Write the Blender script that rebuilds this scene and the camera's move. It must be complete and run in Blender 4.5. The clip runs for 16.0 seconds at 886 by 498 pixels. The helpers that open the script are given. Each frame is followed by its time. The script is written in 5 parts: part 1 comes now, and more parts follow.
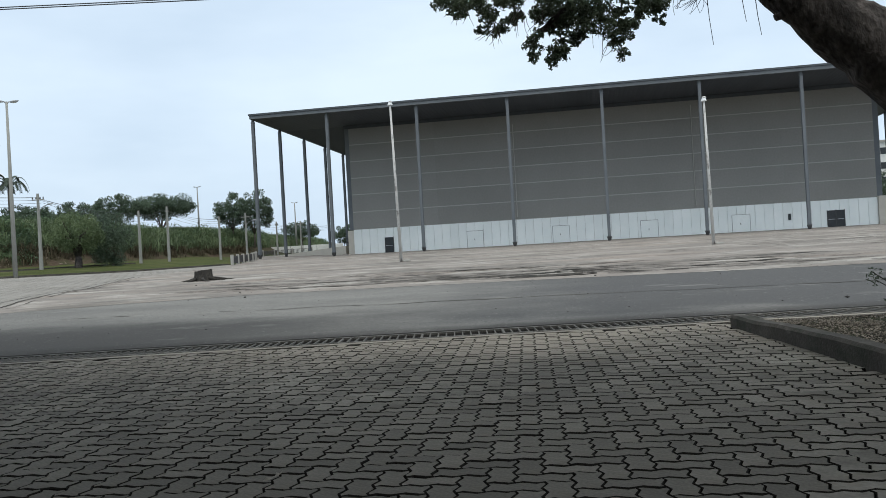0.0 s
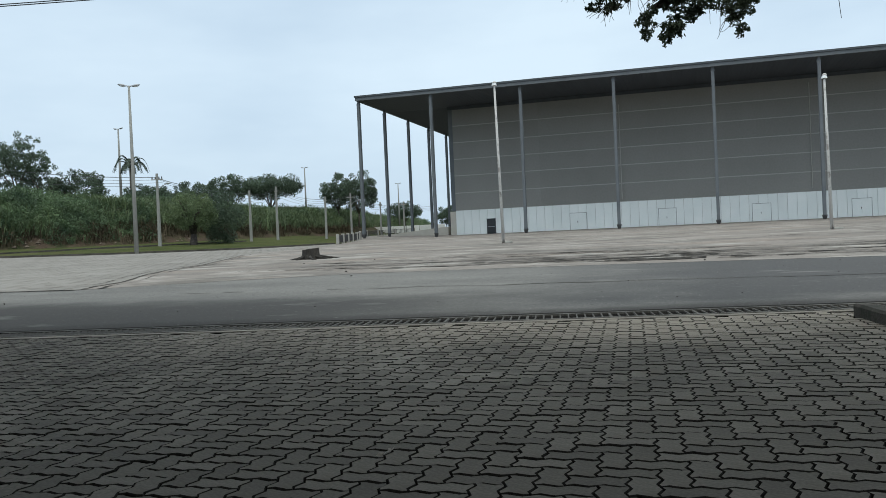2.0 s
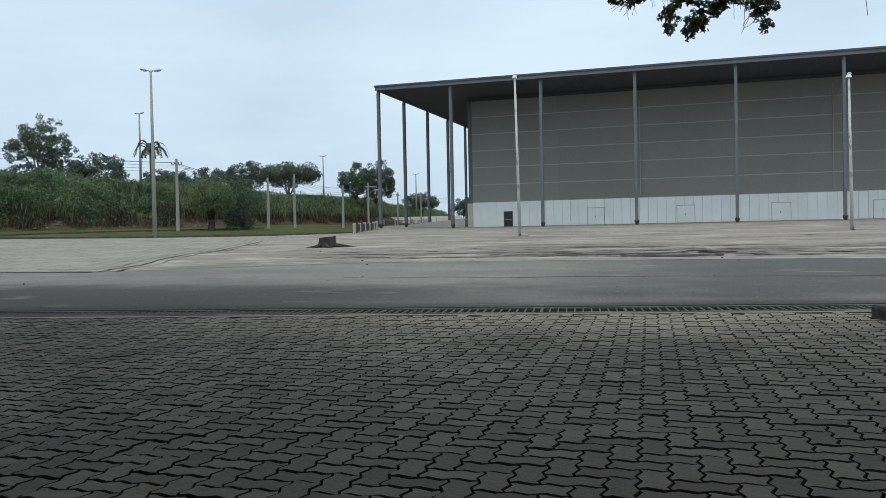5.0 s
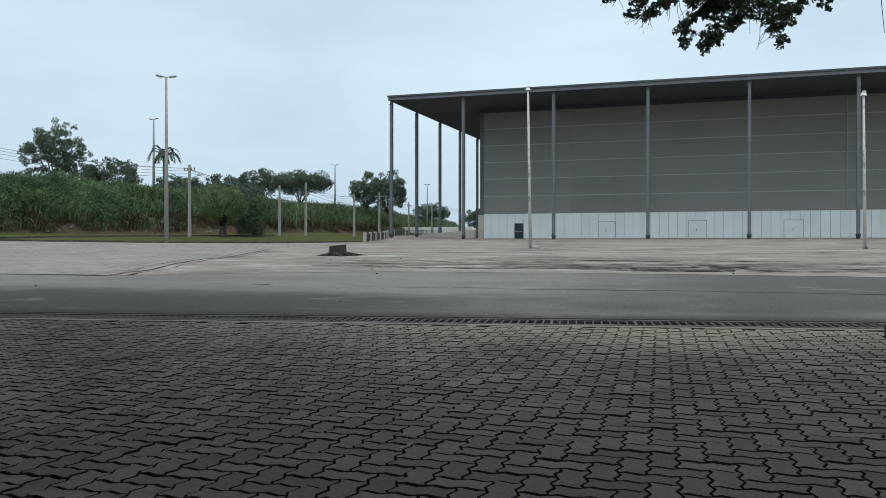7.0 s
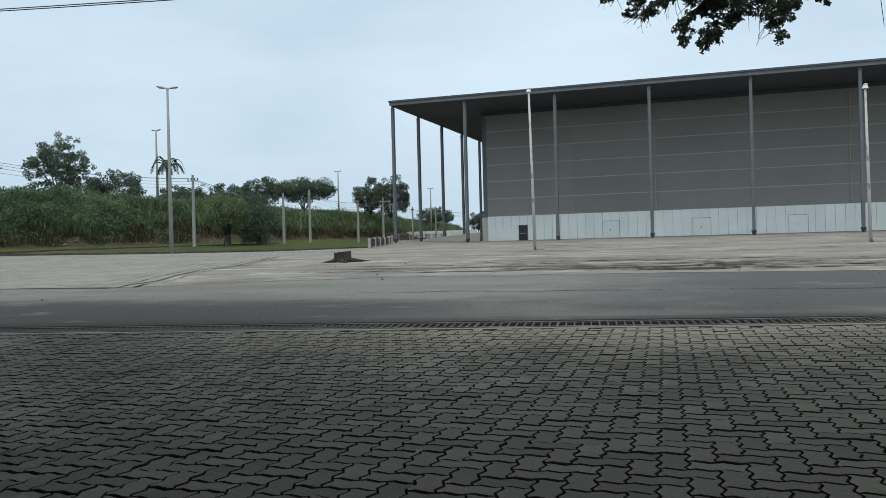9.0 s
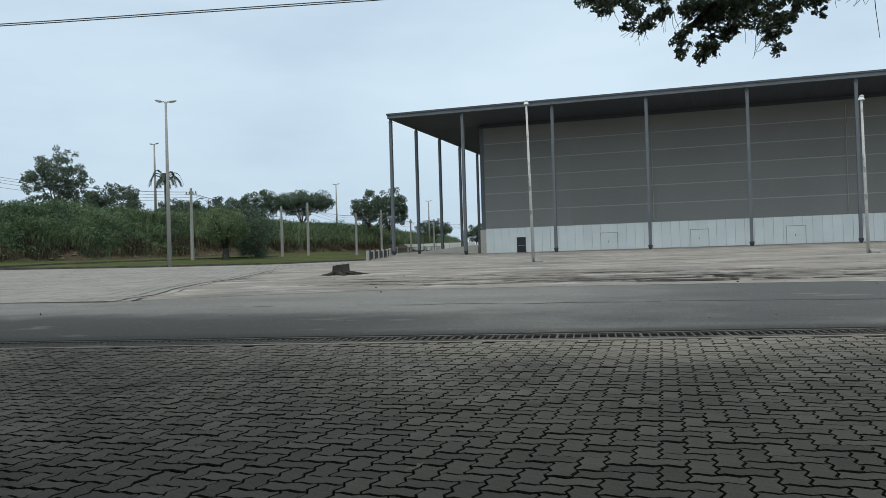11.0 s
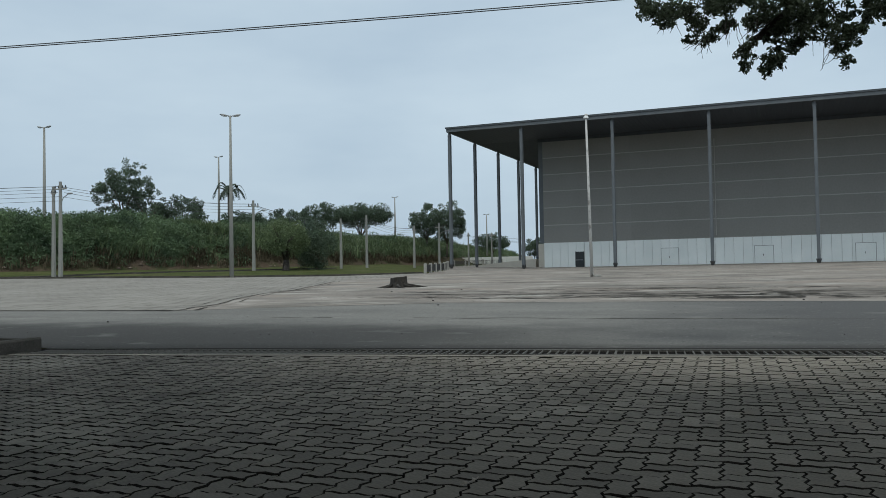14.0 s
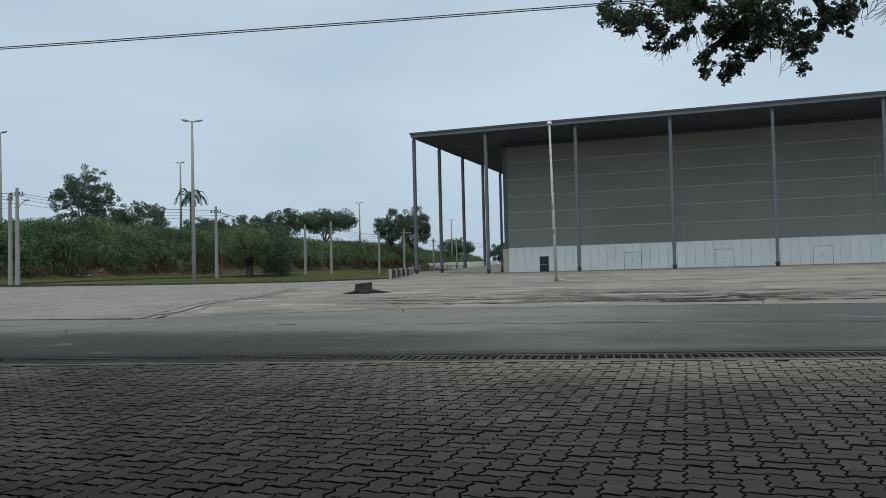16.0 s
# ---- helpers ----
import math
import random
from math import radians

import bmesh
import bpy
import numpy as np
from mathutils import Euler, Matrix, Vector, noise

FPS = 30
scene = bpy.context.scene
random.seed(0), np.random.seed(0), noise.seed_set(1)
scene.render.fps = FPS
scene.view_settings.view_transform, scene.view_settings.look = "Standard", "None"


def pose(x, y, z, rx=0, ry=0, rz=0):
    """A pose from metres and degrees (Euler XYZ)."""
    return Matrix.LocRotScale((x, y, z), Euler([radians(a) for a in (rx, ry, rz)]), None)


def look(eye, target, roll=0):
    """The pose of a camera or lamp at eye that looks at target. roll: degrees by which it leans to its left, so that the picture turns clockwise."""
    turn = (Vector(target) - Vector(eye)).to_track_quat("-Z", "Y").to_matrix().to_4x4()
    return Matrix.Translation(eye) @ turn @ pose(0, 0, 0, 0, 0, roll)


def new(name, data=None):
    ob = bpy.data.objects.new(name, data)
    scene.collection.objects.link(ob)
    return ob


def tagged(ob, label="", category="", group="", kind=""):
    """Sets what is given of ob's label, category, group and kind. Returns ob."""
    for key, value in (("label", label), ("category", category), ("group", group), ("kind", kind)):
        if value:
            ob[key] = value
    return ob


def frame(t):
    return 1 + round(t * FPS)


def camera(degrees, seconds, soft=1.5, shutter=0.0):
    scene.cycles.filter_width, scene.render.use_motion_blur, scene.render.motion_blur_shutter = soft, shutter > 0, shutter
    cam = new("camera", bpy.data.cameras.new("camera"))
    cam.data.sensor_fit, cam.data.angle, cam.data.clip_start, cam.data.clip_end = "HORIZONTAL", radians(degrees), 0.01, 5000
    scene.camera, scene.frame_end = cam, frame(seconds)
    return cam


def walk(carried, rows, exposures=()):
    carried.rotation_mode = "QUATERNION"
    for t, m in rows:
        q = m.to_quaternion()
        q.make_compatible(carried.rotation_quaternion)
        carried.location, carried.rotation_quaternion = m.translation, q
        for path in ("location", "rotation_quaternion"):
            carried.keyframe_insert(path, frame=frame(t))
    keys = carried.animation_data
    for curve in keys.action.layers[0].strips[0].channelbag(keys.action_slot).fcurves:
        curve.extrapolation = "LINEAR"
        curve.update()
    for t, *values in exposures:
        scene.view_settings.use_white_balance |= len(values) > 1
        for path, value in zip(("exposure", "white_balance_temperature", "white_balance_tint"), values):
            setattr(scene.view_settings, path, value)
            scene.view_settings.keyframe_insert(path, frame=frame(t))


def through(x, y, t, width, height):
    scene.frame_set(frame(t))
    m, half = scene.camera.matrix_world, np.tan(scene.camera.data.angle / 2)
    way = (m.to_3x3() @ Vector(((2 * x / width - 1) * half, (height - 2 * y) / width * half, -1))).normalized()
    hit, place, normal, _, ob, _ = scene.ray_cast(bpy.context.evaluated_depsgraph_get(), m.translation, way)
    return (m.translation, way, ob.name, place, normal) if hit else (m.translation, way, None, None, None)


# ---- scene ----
cam = camera(55.47, 16.0, 0.6)
PATH = [
    (0, (2.599, -2.747, 0.918), (2.2613, -0.7758, 0.932), -3.24),
    (0.5, (2.581, -2.725, 0.911), (2.1561, -0.7707, 0.8946), -2.4),
    (1, (2.565, -2.732, 0.907), (2.0639, -0.796, 0.8809), -1.37),
    (1.5, (2.548, -2.747, 0.907), (2.007, -0.8218, 0.8764), -1.93),
    (2, (2.547, -2.746, 0.918), (1.9737, -0.83, 0.8997), -2.52),
    (2.5, (2.533, -2.752, 0.908), (1.943, -0.8413, 0.8724), -1.99),
    (3, (2.534, -2.752, 0.905), (1.9416, -0.842, 0.8755), -1.9),
    (3.5, (2.55, -2.753, 0.909), (1.9382, -0.8493, 0.8676), -1.26),
    (3.7, (2.541, -2.753, 0.904), (1.9332, -0.8473, 0.8616), -1.06),
    (5.8, (2.554, -2.749, 0.905), (1.942, -0.8439, 0.8815), -1.13),
    (6, (2.545, -2.744, 0.904), (1.946, -0.8359, 0.8905), -1.23),
    (6.5, (2.556, -2.748, 0.908), (1.931, -0.8481, 0.9084), -0.64),
    (7, (2.541, -2.752, 0.892), (1.9081, -0.8548, 0.8809), -0),
    (7.5, (2.546, -2.741, 0.898), (1.9351, -0.8366, 0.896), -0.62),
    (8, (2.536, -2.75, 0.9), (1.9069, -0.8515, 0.891), -0.98),
    (8.5, (2.543, -2.746, 0.903), (1.9146, -0.8473, 0.8895), -1.2),
    (9, (2.544, -2.746, 0.902), (1.9005, -0.8524, 0.8996), -1.46),
    (9.2, (2.544, -2.75, 0.903), (1.9065, -0.8534, 0.8956), -1.56),
    (11.5, (2.533, -2.761, 0.91), (1.8866, -0.8688, 0.9541), -1.8),
    (12, (2.488, -2.807, 0.919), (1.5968, -1.0174, 0.9731), -1.96),
    (12.5, (2.508, -2.855, 0.922), (1.4026, -1.1902, 1.0022), -2.49),
    (13, (2.5, -2.831, 0.92), (1.4029, -1.1626, 1.0343), -1.91),
    (13.5, (2.523, -2.787, 0.91), (1.5892, -1.0202, 0.9893), -1.76),
    (14, (2.539, -2.758, 0.907), (1.7735, -0.9113, 0.9687), -0.99),
    (14.5, (2.535, -2.749, 0.915), (1.8113, -0.8864, 0.9974), -1.16),
    (15, (2.538, -2.75, 0.915), (1.8349, -0.8795, 0.9975), -1.47),
    (15.5, (2.535, -2.736, 0.913), (1.8378, -0.8633, 0.9963), -1.56),
    (16, (2.538, -2.742, 0.912), (1.8502, -0.8654, 0.9847), -1.39),
]
walk(cam, [(t, look(eye, target, roll)) for t, eye, target, roll in PATH], [(0, 0.25, 6340, 7), (1, 0.18, 6290, 5.5), (3.5, 0.13, 6250, 3.5), (9, 0.08, 6260, 3), (11.5, 0.0, 6250, 3.5), (12.5, -0.22, 6250, 3.5), (13.5, -0.22, 6250, 3.5), (16, -0.22, 6250, 3.5)])

# ---- light ----
SUN_EL, SUN_AZ = 58.0, 205.0


def make_world():
    w = bpy.data.worlds.new("overcast_sky")
    scene.world = w
    w.use_nodes = True
    n, l = w.node_tree.nodes, w.node_tree.links
    bg = n["Background"]
    sky = n.new("ShaderNodeTexSky")
    sky.sky_type, sky.sun_disc = "NISHITA", False
    sky.sun_elevation, sky.sun_rotation = radians(SUN_EL), radians(SUN_AZ)
    sky.dust_density = 3.0
    tc = n.new("ShaderNodeTexCoord")
    mp = n.new("ShaderNodeMapping")
    mp.inputs["Scale"].default_value = (1.0, 1.0, 3.2)
    no = n.new("ShaderNodeTexNoise")
    no.inputs["Scale"].default_value = 1.7
    no.inputs["Detail"].default_value = 5.0
    no.inputs["Roughness"].default_value = 0.52
    ra = n.new("ShaderNodeValToRGB")
    ra.color_ramp.elements[0].position, ra.color_ramp.elements[0].color = 0.3, (0.50, 0.61, 0.755, 1)
    ra.color_ramp.elements[1].position, ra.color_ramp.elements[1].color = 0.7, (0.75, 0.85, 0.96, 1)
    dim = n.new("ShaderNodeMix")
    dim.data_type, dim.blend_type = "RGBA", "MULTIPLY"
    dim.inputs[0].default_value = 1.0
    dim.inputs[7].default_value = (0.10, 0.10, 0.10, 1)
    mix = n.new("ShaderNodeMix")
    mix.data_type = "RGBA"
    mix.inputs[0].default_value = 0.88
    l.new(tc.outputs["Generated"], mp.inputs[0])
    l.new(mp.outputs[0], no.inputs["Vector"])
    l.new(no.outputs["Fac"], ra.inputs[0])
    l.new(sky.outputs[0], dim.inputs[6])
    l.new(dim.outputs[2], mix.inputs[6])
    l.new(ra.outputs[0], mix.inputs[7])
    # an overcast sky is brightest and most neutral overhead
    sep, high, lift = n.new("ShaderNodeSeparateXYZ"), n.new("ShaderNodeMapRange"), n.new("ShaderNodeMix")
    high.inputs[1].default_value, high.inputs[2].default_value = 0.36, 0.85
    lift.data_type = "RGBA"
    lift.inputs[7].default_value = (1.18, 1.20, 1.18, 1)
    l.new(tc.outputs["Generated"], sep.inputs[0])
    l.new(sep.outputs[2], high.inputs[0])
    l.new(high.outputs[0], lift.inputs[0])
    l.new(mix.outputs[2], lift.inputs[6])
    l.new(lift.outputs[2], bg.inputs[0])
    bg.inputs[1].default_value = 1.0


make_world()
sun = new("sun", bpy.data.lights.new("sun", "SUN"))
sun.data.energy, sun.data.angle, sun.data.color = 0.8, radians(30), (1.0, 0.95, 0.87)
sun.matrix_world = pose(0, -20, 60, 90 - SUN_EL, 0, SUN_AZ - 180)


# ---- materials ----
def material(name, low, high, rough=0.8, scale=3.0, fine=40.0, bump=0.2, metal=0.0, stretch=(1, 1, 1), grain=0.3, island=0.0, spread=0.0, depth=0.01, spec=0.5):
    """Two colours mixed by broad noise, with finer grain over them; island and spread vary it piece by piece."""
    m = bpy.data.materials.new(name)
    m.use_nodes = True
    n, l = m.node_tree.nodes, m.node_tree.links
    b = n["Principled BSDF"]
    b.inputs["Metallic"].default_value, b.inputs["Specular IOR Level"].default_value = metal, spec
    tc, mp = n.new("ShaderNodeTexCoord"), n.new("ShaderNodeMapping")
    mp.inputs["Scale"].default_value = stretch
    l.new(tc.outputs["Object"], mp.inputs[0])
    n1, n2 = n.new("ShaderNodeTexNoise"), n.new("ShaderNodeTexNoise")
    n1.inputs["Scale"].default_value, n1.inputs["Detail"].default_value = scale, 6
    n2.inputs["Scale"].default_value, n2.inputs["Detail"].default_value = fine, 4
    n1.inputs["Roughness"].default_value = 0.6
    for t in (n1, n2):
        l.new(mp.outputs[0], t.inputs["Vector"])
    ra = n.new("ShaderNodeMapRange")
    ra.inputs[1].default_value, ra.inputs[2].default_value = 0.3, 0.7
    l.new(n1.outputs["Fac"], ra.inputs[0])
    mix = n.new("ShaderNodeMix")
    mix.data_type = "RGBA"
    mix.inputs[6].default_value, mix.inputs[7].default_value = (*low, 1), (*high, 1)
    l.new(ra.outputs[0], mix.inputs[0])
    val = n.new("ShaderNodeMapRange")
    val.inputs[1].default_value, val.inputs[2].default_value = 0.25, 0.75
    val.inputs[3].default_value, val.inputs[4].default_value = 1 - grain, 1 + grain
    l.new(n2.outputs["Fac"], val.inputs[0])
    hsv = n.new("ShaderNodeHueSaturation")
    l.new(mix.outputs[2], hsv.inputs["Color"])
    factor = val.outputs[0]
    for amount, node, out in ((island, "ShaderNodeNewGeometry", "Random Per Island"), (spread, "ShaderNodeObjectInfo", "Random")):
        if amount:
            g = n.new(node)
            r = n.new("ShaderNodeMapRange")
            r.inputs[3].default_value, r.inputs[4].default_value = 1 - amount, 1 + amount
            l.new(g.outputs[out], r.inputs[0])
            mu = n.new("ShaderNodeMath")
            mu.operation = "MULTIPLY"
            l.new(factor, mu.inputs[0])
            l.new(r.outputs[0], mu.inputs[1])
            factor = mu.outputs[0]
    l.new(factor, hsv.inputs["Value"])
    l.new(hsv.outputs[0], b.inputs["Base Color"])
    rr = n.new("ShaderNodeMapRange")
    rr.inputs[3].default_value, rr.inputs[4].default_value = max(rough - 0.1, 0.02), min(rough + 0.1, 1)
    l.new(n1.outputs["Fac"], rr.inputs[0])
    l.new(rr.outputs[0], b.inputs["Roughness"])
    if bump:
        bu = n.new("ShaderNodeBump")
        bu.inputs["Strength"].default_value, bu.inputs["Distance"].default_value = bump, depth
        l.new(n2.outputs["Fac"], bu.inputs["Height"])
        l.new(bu.outputs[0], b.inputs["Normal"])
    return m


def add_stain(m, colour, scale, stretch, lo, hi, amount=1.0, turn=0.0):
    """Lays dirt of another colour over a material, where a stretched noise is high."""
    n, l = m.node_tree.nodes, m.node_tree.links
    b = n["Principled BSDF"]
    src = b.inputs["Base Color"].links[0].from_socket
    tc, mp, no, r, mix = (n.new("ShaderNode" + k) for k in ("TexCoord", "Mapping", "TexNoise", "MapRange", "Mix"))
    mp.inputs["Scale"].default_value = stretch
    mp.inputs["Rotation"].default_value = (0, 0, radians(turn))
    no.inputs["Scale"].default_value, no.inputs["Detail"].default_value, no.inputs["Roughness"].default_value = scale, 7, 0.65
    r.inputs[1].default_value, r.inputs[2].default_value, r.inputs[4].default_value = lo, hi, amount
    mix.data_type = "RGBA"
    mix.inputs[7].default_value = (*colour, 1)
    l.new(tc.outputs["Object"], mp.inputs[0])
    l.new(mp.outputs[0], no.inputs["Vector"])
    l.new(no.outputs["Fac"], r.inputs[0])
    l.new(r.outputs[0], mix.inputs[0])
    l.new(src, mix.inputs[6])
    l.new(mix.outputs[2], b.inputs["Base Color"])
    return m


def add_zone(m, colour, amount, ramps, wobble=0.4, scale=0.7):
    """Lays a worn or damp stretch, or one painted as better lit, over a material; each ramp (cx, cy, from, to) rises
    along a slanting line with an uneven rim.
    """
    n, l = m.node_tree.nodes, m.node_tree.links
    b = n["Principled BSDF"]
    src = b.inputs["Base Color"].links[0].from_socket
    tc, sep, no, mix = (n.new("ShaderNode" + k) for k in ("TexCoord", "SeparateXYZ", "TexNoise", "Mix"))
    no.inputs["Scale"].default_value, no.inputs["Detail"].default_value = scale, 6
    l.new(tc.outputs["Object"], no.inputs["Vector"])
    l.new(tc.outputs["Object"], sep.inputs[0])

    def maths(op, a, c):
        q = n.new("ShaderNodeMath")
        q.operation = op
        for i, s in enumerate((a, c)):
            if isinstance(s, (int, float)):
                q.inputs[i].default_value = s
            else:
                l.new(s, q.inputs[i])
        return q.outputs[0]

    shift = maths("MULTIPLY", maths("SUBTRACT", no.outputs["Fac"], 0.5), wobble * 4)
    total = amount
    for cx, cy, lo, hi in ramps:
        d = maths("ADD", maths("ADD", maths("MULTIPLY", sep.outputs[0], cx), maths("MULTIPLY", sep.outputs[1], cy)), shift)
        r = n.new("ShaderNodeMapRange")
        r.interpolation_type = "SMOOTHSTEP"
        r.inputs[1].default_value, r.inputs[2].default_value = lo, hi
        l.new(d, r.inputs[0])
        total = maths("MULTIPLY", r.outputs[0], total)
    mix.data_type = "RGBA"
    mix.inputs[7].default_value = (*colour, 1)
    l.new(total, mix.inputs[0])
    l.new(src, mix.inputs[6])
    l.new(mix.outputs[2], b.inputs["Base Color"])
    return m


def leaf_material(name, low, high, scale=0.6, through=0.25):
    m = material(name, low, high, rough=0.55, scale=scale, fine=9, bump=0, grain=0.25, island=0.35, spec=0.3)
    n, l = m.node_tree.nodes, m.node_tree.links
    b, out = n["Principled BSDF"], n["Material Output"]
    tr, ms = n.new("ShaderNodeBsdfTranslucent"), n.new("ShaderNodeMixShader")
    l.new(b.inputs["Base Color"].links[0].from_socket, tr.inputs[0])
    ms.inputs[0].default_value = through
    l.new(b.outputs[0], ms.inputs[1])
    l.new(tr.outputs[0], ms.inputs[2])
    l.new(ms.outputs[0], out.inputs["Surface"])
    return m


M = {}
M["paver"] = material("paver_concrete", (0.09, 0.083, 0.073), (0.16, 0.148, 0.13), 0.85, 0.5, 60, 0.35, grain=0.25, island=0.22, spread=0.22, depth=0.004, spec=0.12)
add_stain(M["paver"], (0.33, 0.32, 0.28), 0.45, (1, 1, 1), 0.52, 0.72, 0.6)
add_stain(M["paver"], (0.05, 0.047, 0.038), 0.9, (1, 1.6, 1), 0.52, 0.68, 0.6)
add_stain(M["paver"], (0.12, 0.10, 0.075), 2.5, (1, 1, 1), 0.56, 0.7, 0.5)
# pale dust by the drain, with the light beyond the tree shade painted in
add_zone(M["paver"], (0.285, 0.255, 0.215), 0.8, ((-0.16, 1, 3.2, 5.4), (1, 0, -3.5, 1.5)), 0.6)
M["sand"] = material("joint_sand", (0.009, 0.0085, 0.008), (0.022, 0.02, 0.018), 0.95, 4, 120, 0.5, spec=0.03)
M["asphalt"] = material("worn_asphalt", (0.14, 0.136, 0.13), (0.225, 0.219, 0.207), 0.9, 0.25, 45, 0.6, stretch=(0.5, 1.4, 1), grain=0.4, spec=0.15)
add_stain(M["asphalt"], (0.13, 0.128, 0.125), 0.22, (0.35, 1.0, 1), 0.52, 0.66, 0.6)
add_stain(M["asphalt"], (0.24, 0.235, 0.22), 2.6, (0.6, 1.2, 1), 0.5, 0.75, 0.45)
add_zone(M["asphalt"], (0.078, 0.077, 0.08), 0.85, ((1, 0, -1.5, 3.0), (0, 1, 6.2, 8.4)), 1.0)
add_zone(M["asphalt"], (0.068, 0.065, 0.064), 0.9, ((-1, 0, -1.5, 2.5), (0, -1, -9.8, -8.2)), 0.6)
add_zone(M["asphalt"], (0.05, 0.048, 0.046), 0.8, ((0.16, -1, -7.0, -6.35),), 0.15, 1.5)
add_stain(M["asphalt"], (0.36, 0.35, 0.33), 24.0, (1, 0.35, 1), 0.6, 0.68, 0.32)
add_stain(M["asphalt"], (0.06, 0.06, 0.058), 19.0, (1, 0.35, 1), 0.58, 0.68, 0.5)
add_stain(M["asphalt"], (0.27, 0.265, 0.25), 1.5, (0.4, 0.8, 1), 0.6, 0.68, 0.45)
M["lot"] = material("dusty_concrete", (0.195, 0.174, 0.157), (0.285, 0.256, 0.234), 0.92, 0.18, 60, 0.4, stretch=(0.6, 1.2, 1), grain=0.2, spec=0.15)
add_stain(M["lot"], (0.13, 0.122, 0.112), 0.6, (0.4, 1.0, 1), 0.5, 0.64, 0.7, -2)
add_stain(M["lot"], (0.36, 0.28, 0.23), 0.3, (0.3, 0.9, 1), 0.52, 0.7, 0.5)
add_stain(M["lot"], (0.17, 0.16, 0.145), 2.2, (0.35, 1.3, 1), 0.54, 0.7, 0.6)
add_stain(M["lot"], (0.40, 0.38, 0.35), 0.7, (0.5, 1.0, 1), 0.52, 0.62, 0.75)
add_stain(M["lot"], (0.12, 0.112, 0.1), 0.5, (0.35, 0.5, 1), 0.56, 0.60, 0.55, 1)
add_stain(M["lot"], (0.09, 0.083, 0.075), 7.0, (0.6, 0.25, 1), 0.6, 0.66, 0.6)
M["kerb"] = material("kerb_concrete", (0.05, 0.045, 0.04), (0.11, 0.1, 0.088), 0.9, 1.6, 50, 0.5, grain=0.25, spec=0.15)
add_stain(M["kerb"], (0.035, 0.04, 0.03), 2.2, (1, 1, 2), 0.5, 0.66, 0.8)
add_stain(M["kerb"], (0.19, 0.175, 0.15), 6.0, (1, 1, 1.5), 0.6, 0.7, 0.5)
M["concrete"] = material("cast_concrete", (0.30, 0.29, 0.265), (0.42, 0.405, 0.37), 0.9, 1.2, 40, 0.4, grain=0.15)
M["pole"] = material("pole_concrete", (0.24, 0.24, 0.225), (0.36, 0.355, 0.325), 0.85, 1.0, 30, 0.3, stretch=(1, 1, 0.2), grain=0.12)
M["pole_white"] = material("limewashed_pole", (0.46, 0.45, 0.43), (0.62, 0.61, 0.59), 0.8, 1.4, 25, 0.3, stretch=(1, 1, 0.3), grain=0.12)
add_stain(M["pole_white"], (0.18, 0.165, 0.15), 2.5, (1, 1, 0.35), 0.53, 0.6, 0.85)
M["lamp_metal"] = material("galvanised_steel", (0.30, 0.31, 0.32), (0.42, 0.43, 0.44), 0.55, 2, 40, 0.1, metal=0.3)
M["lens"] = material("lamp_lens", (0.70, 0.72, 0.73), (0.8, 0.82, 0.83), 0.3, 4, 60, 0.05, grain=0.05)
M["steel"] = material("painted_steel", (0.10, 0.112, 0.125), (0.145, 0.157, 0.17), 0.6, 0.6, 25, 0.1, grain=0.1)
M["fascia"] = material("roof_fascia", (0.055, 0.064, 0.072), (0.08, 0.09, 0.1), 0.6, 0.3, 20, 0.1, grain=0.1)
M["soffit"] = material("soffit_sheet", (0.05, 0.058, 0.07), (0.074, 0.084, 0.098), 0.7, 0.3, 10, 0.1, stretch=(4, 0.2, 1), grain=0.12)
M["clad"] = material("grey_cladding", (0.222, 0.218, 0.206), (0.262, 0.257, 0.243), 0.7, 0.12, 5, 0.05, grain=0.07, spread=0.05)
M["joint_light"] = material("cladding_joint", (0.34, 0.335, 0.31), (0.42, 0.41, 0.38), 0.7, 1, 20, 0.05, grain=0.1)
M["white_panel"] = material("white_panel", (0.78, 0.83, 0.82), (0.86, 0.89, 0.88), 0.5, 0.5, 15, 0.05, grain=0.04, spread=0.03)
M["door_rim"] = material("door_outline", (0.27, 0.28, 0.28), (0.34, 0.35, 0.35), 0.7, 2, 20, 0.05)
M["beige"] = material("beige_render", (0.46, 0.43, 0.38), (0.55, 0.52, 0.46), 0.85, 0.6, 25, 0.2, grain=0.1)
M["dark"] = material("dark_door", (0.018, 0.022, 0.025), (0.03, 0.034, 0.038), 0.35, 1, 20, 0.05)
M["iron"] = material("dark_iron", (0.03, 0.03, 0.032), (0.06, 0.06, 0.06), 0.6, 3, 30, 0.1)
M["white_wall"] = material("white_wall", (0.62, 0.62, 0.60), (0.74, 0.74, 0.72), 0.8, 0.4, 12, 0.1, grain=0.1)
M["wire"] = material("black_cable", (0.06, 0.065, 0.07), (0.09, 0.095, 0.1), 0.7, 3, 30, 0)
M["grass"] = material("mown_grass", (0.047, 0.06, 0.02), (0.088, 0.1, 0.038), 0.95, 0.35, 30, 0.8, grain=0.4, depth=0.05, spec=0.04)
add_stain(M["grass"], (0.14, 0.115, 0.07), 0.3, (1, 1, 1), 0.5, 0.7, 0.5)
M["soil"] = material("bank_soil", (0.065, 0.048, 0.036), (0.145, 0.108, 0.08), 0.95, 0.5, 6, 0.9, grain=0.4, depth=0.15, spec=0.04)
add_stain(M["soil"], (0.035, 0.05, 0.02), 0.5, (1, 1, 1), 0.42, 0.62, 0.85)
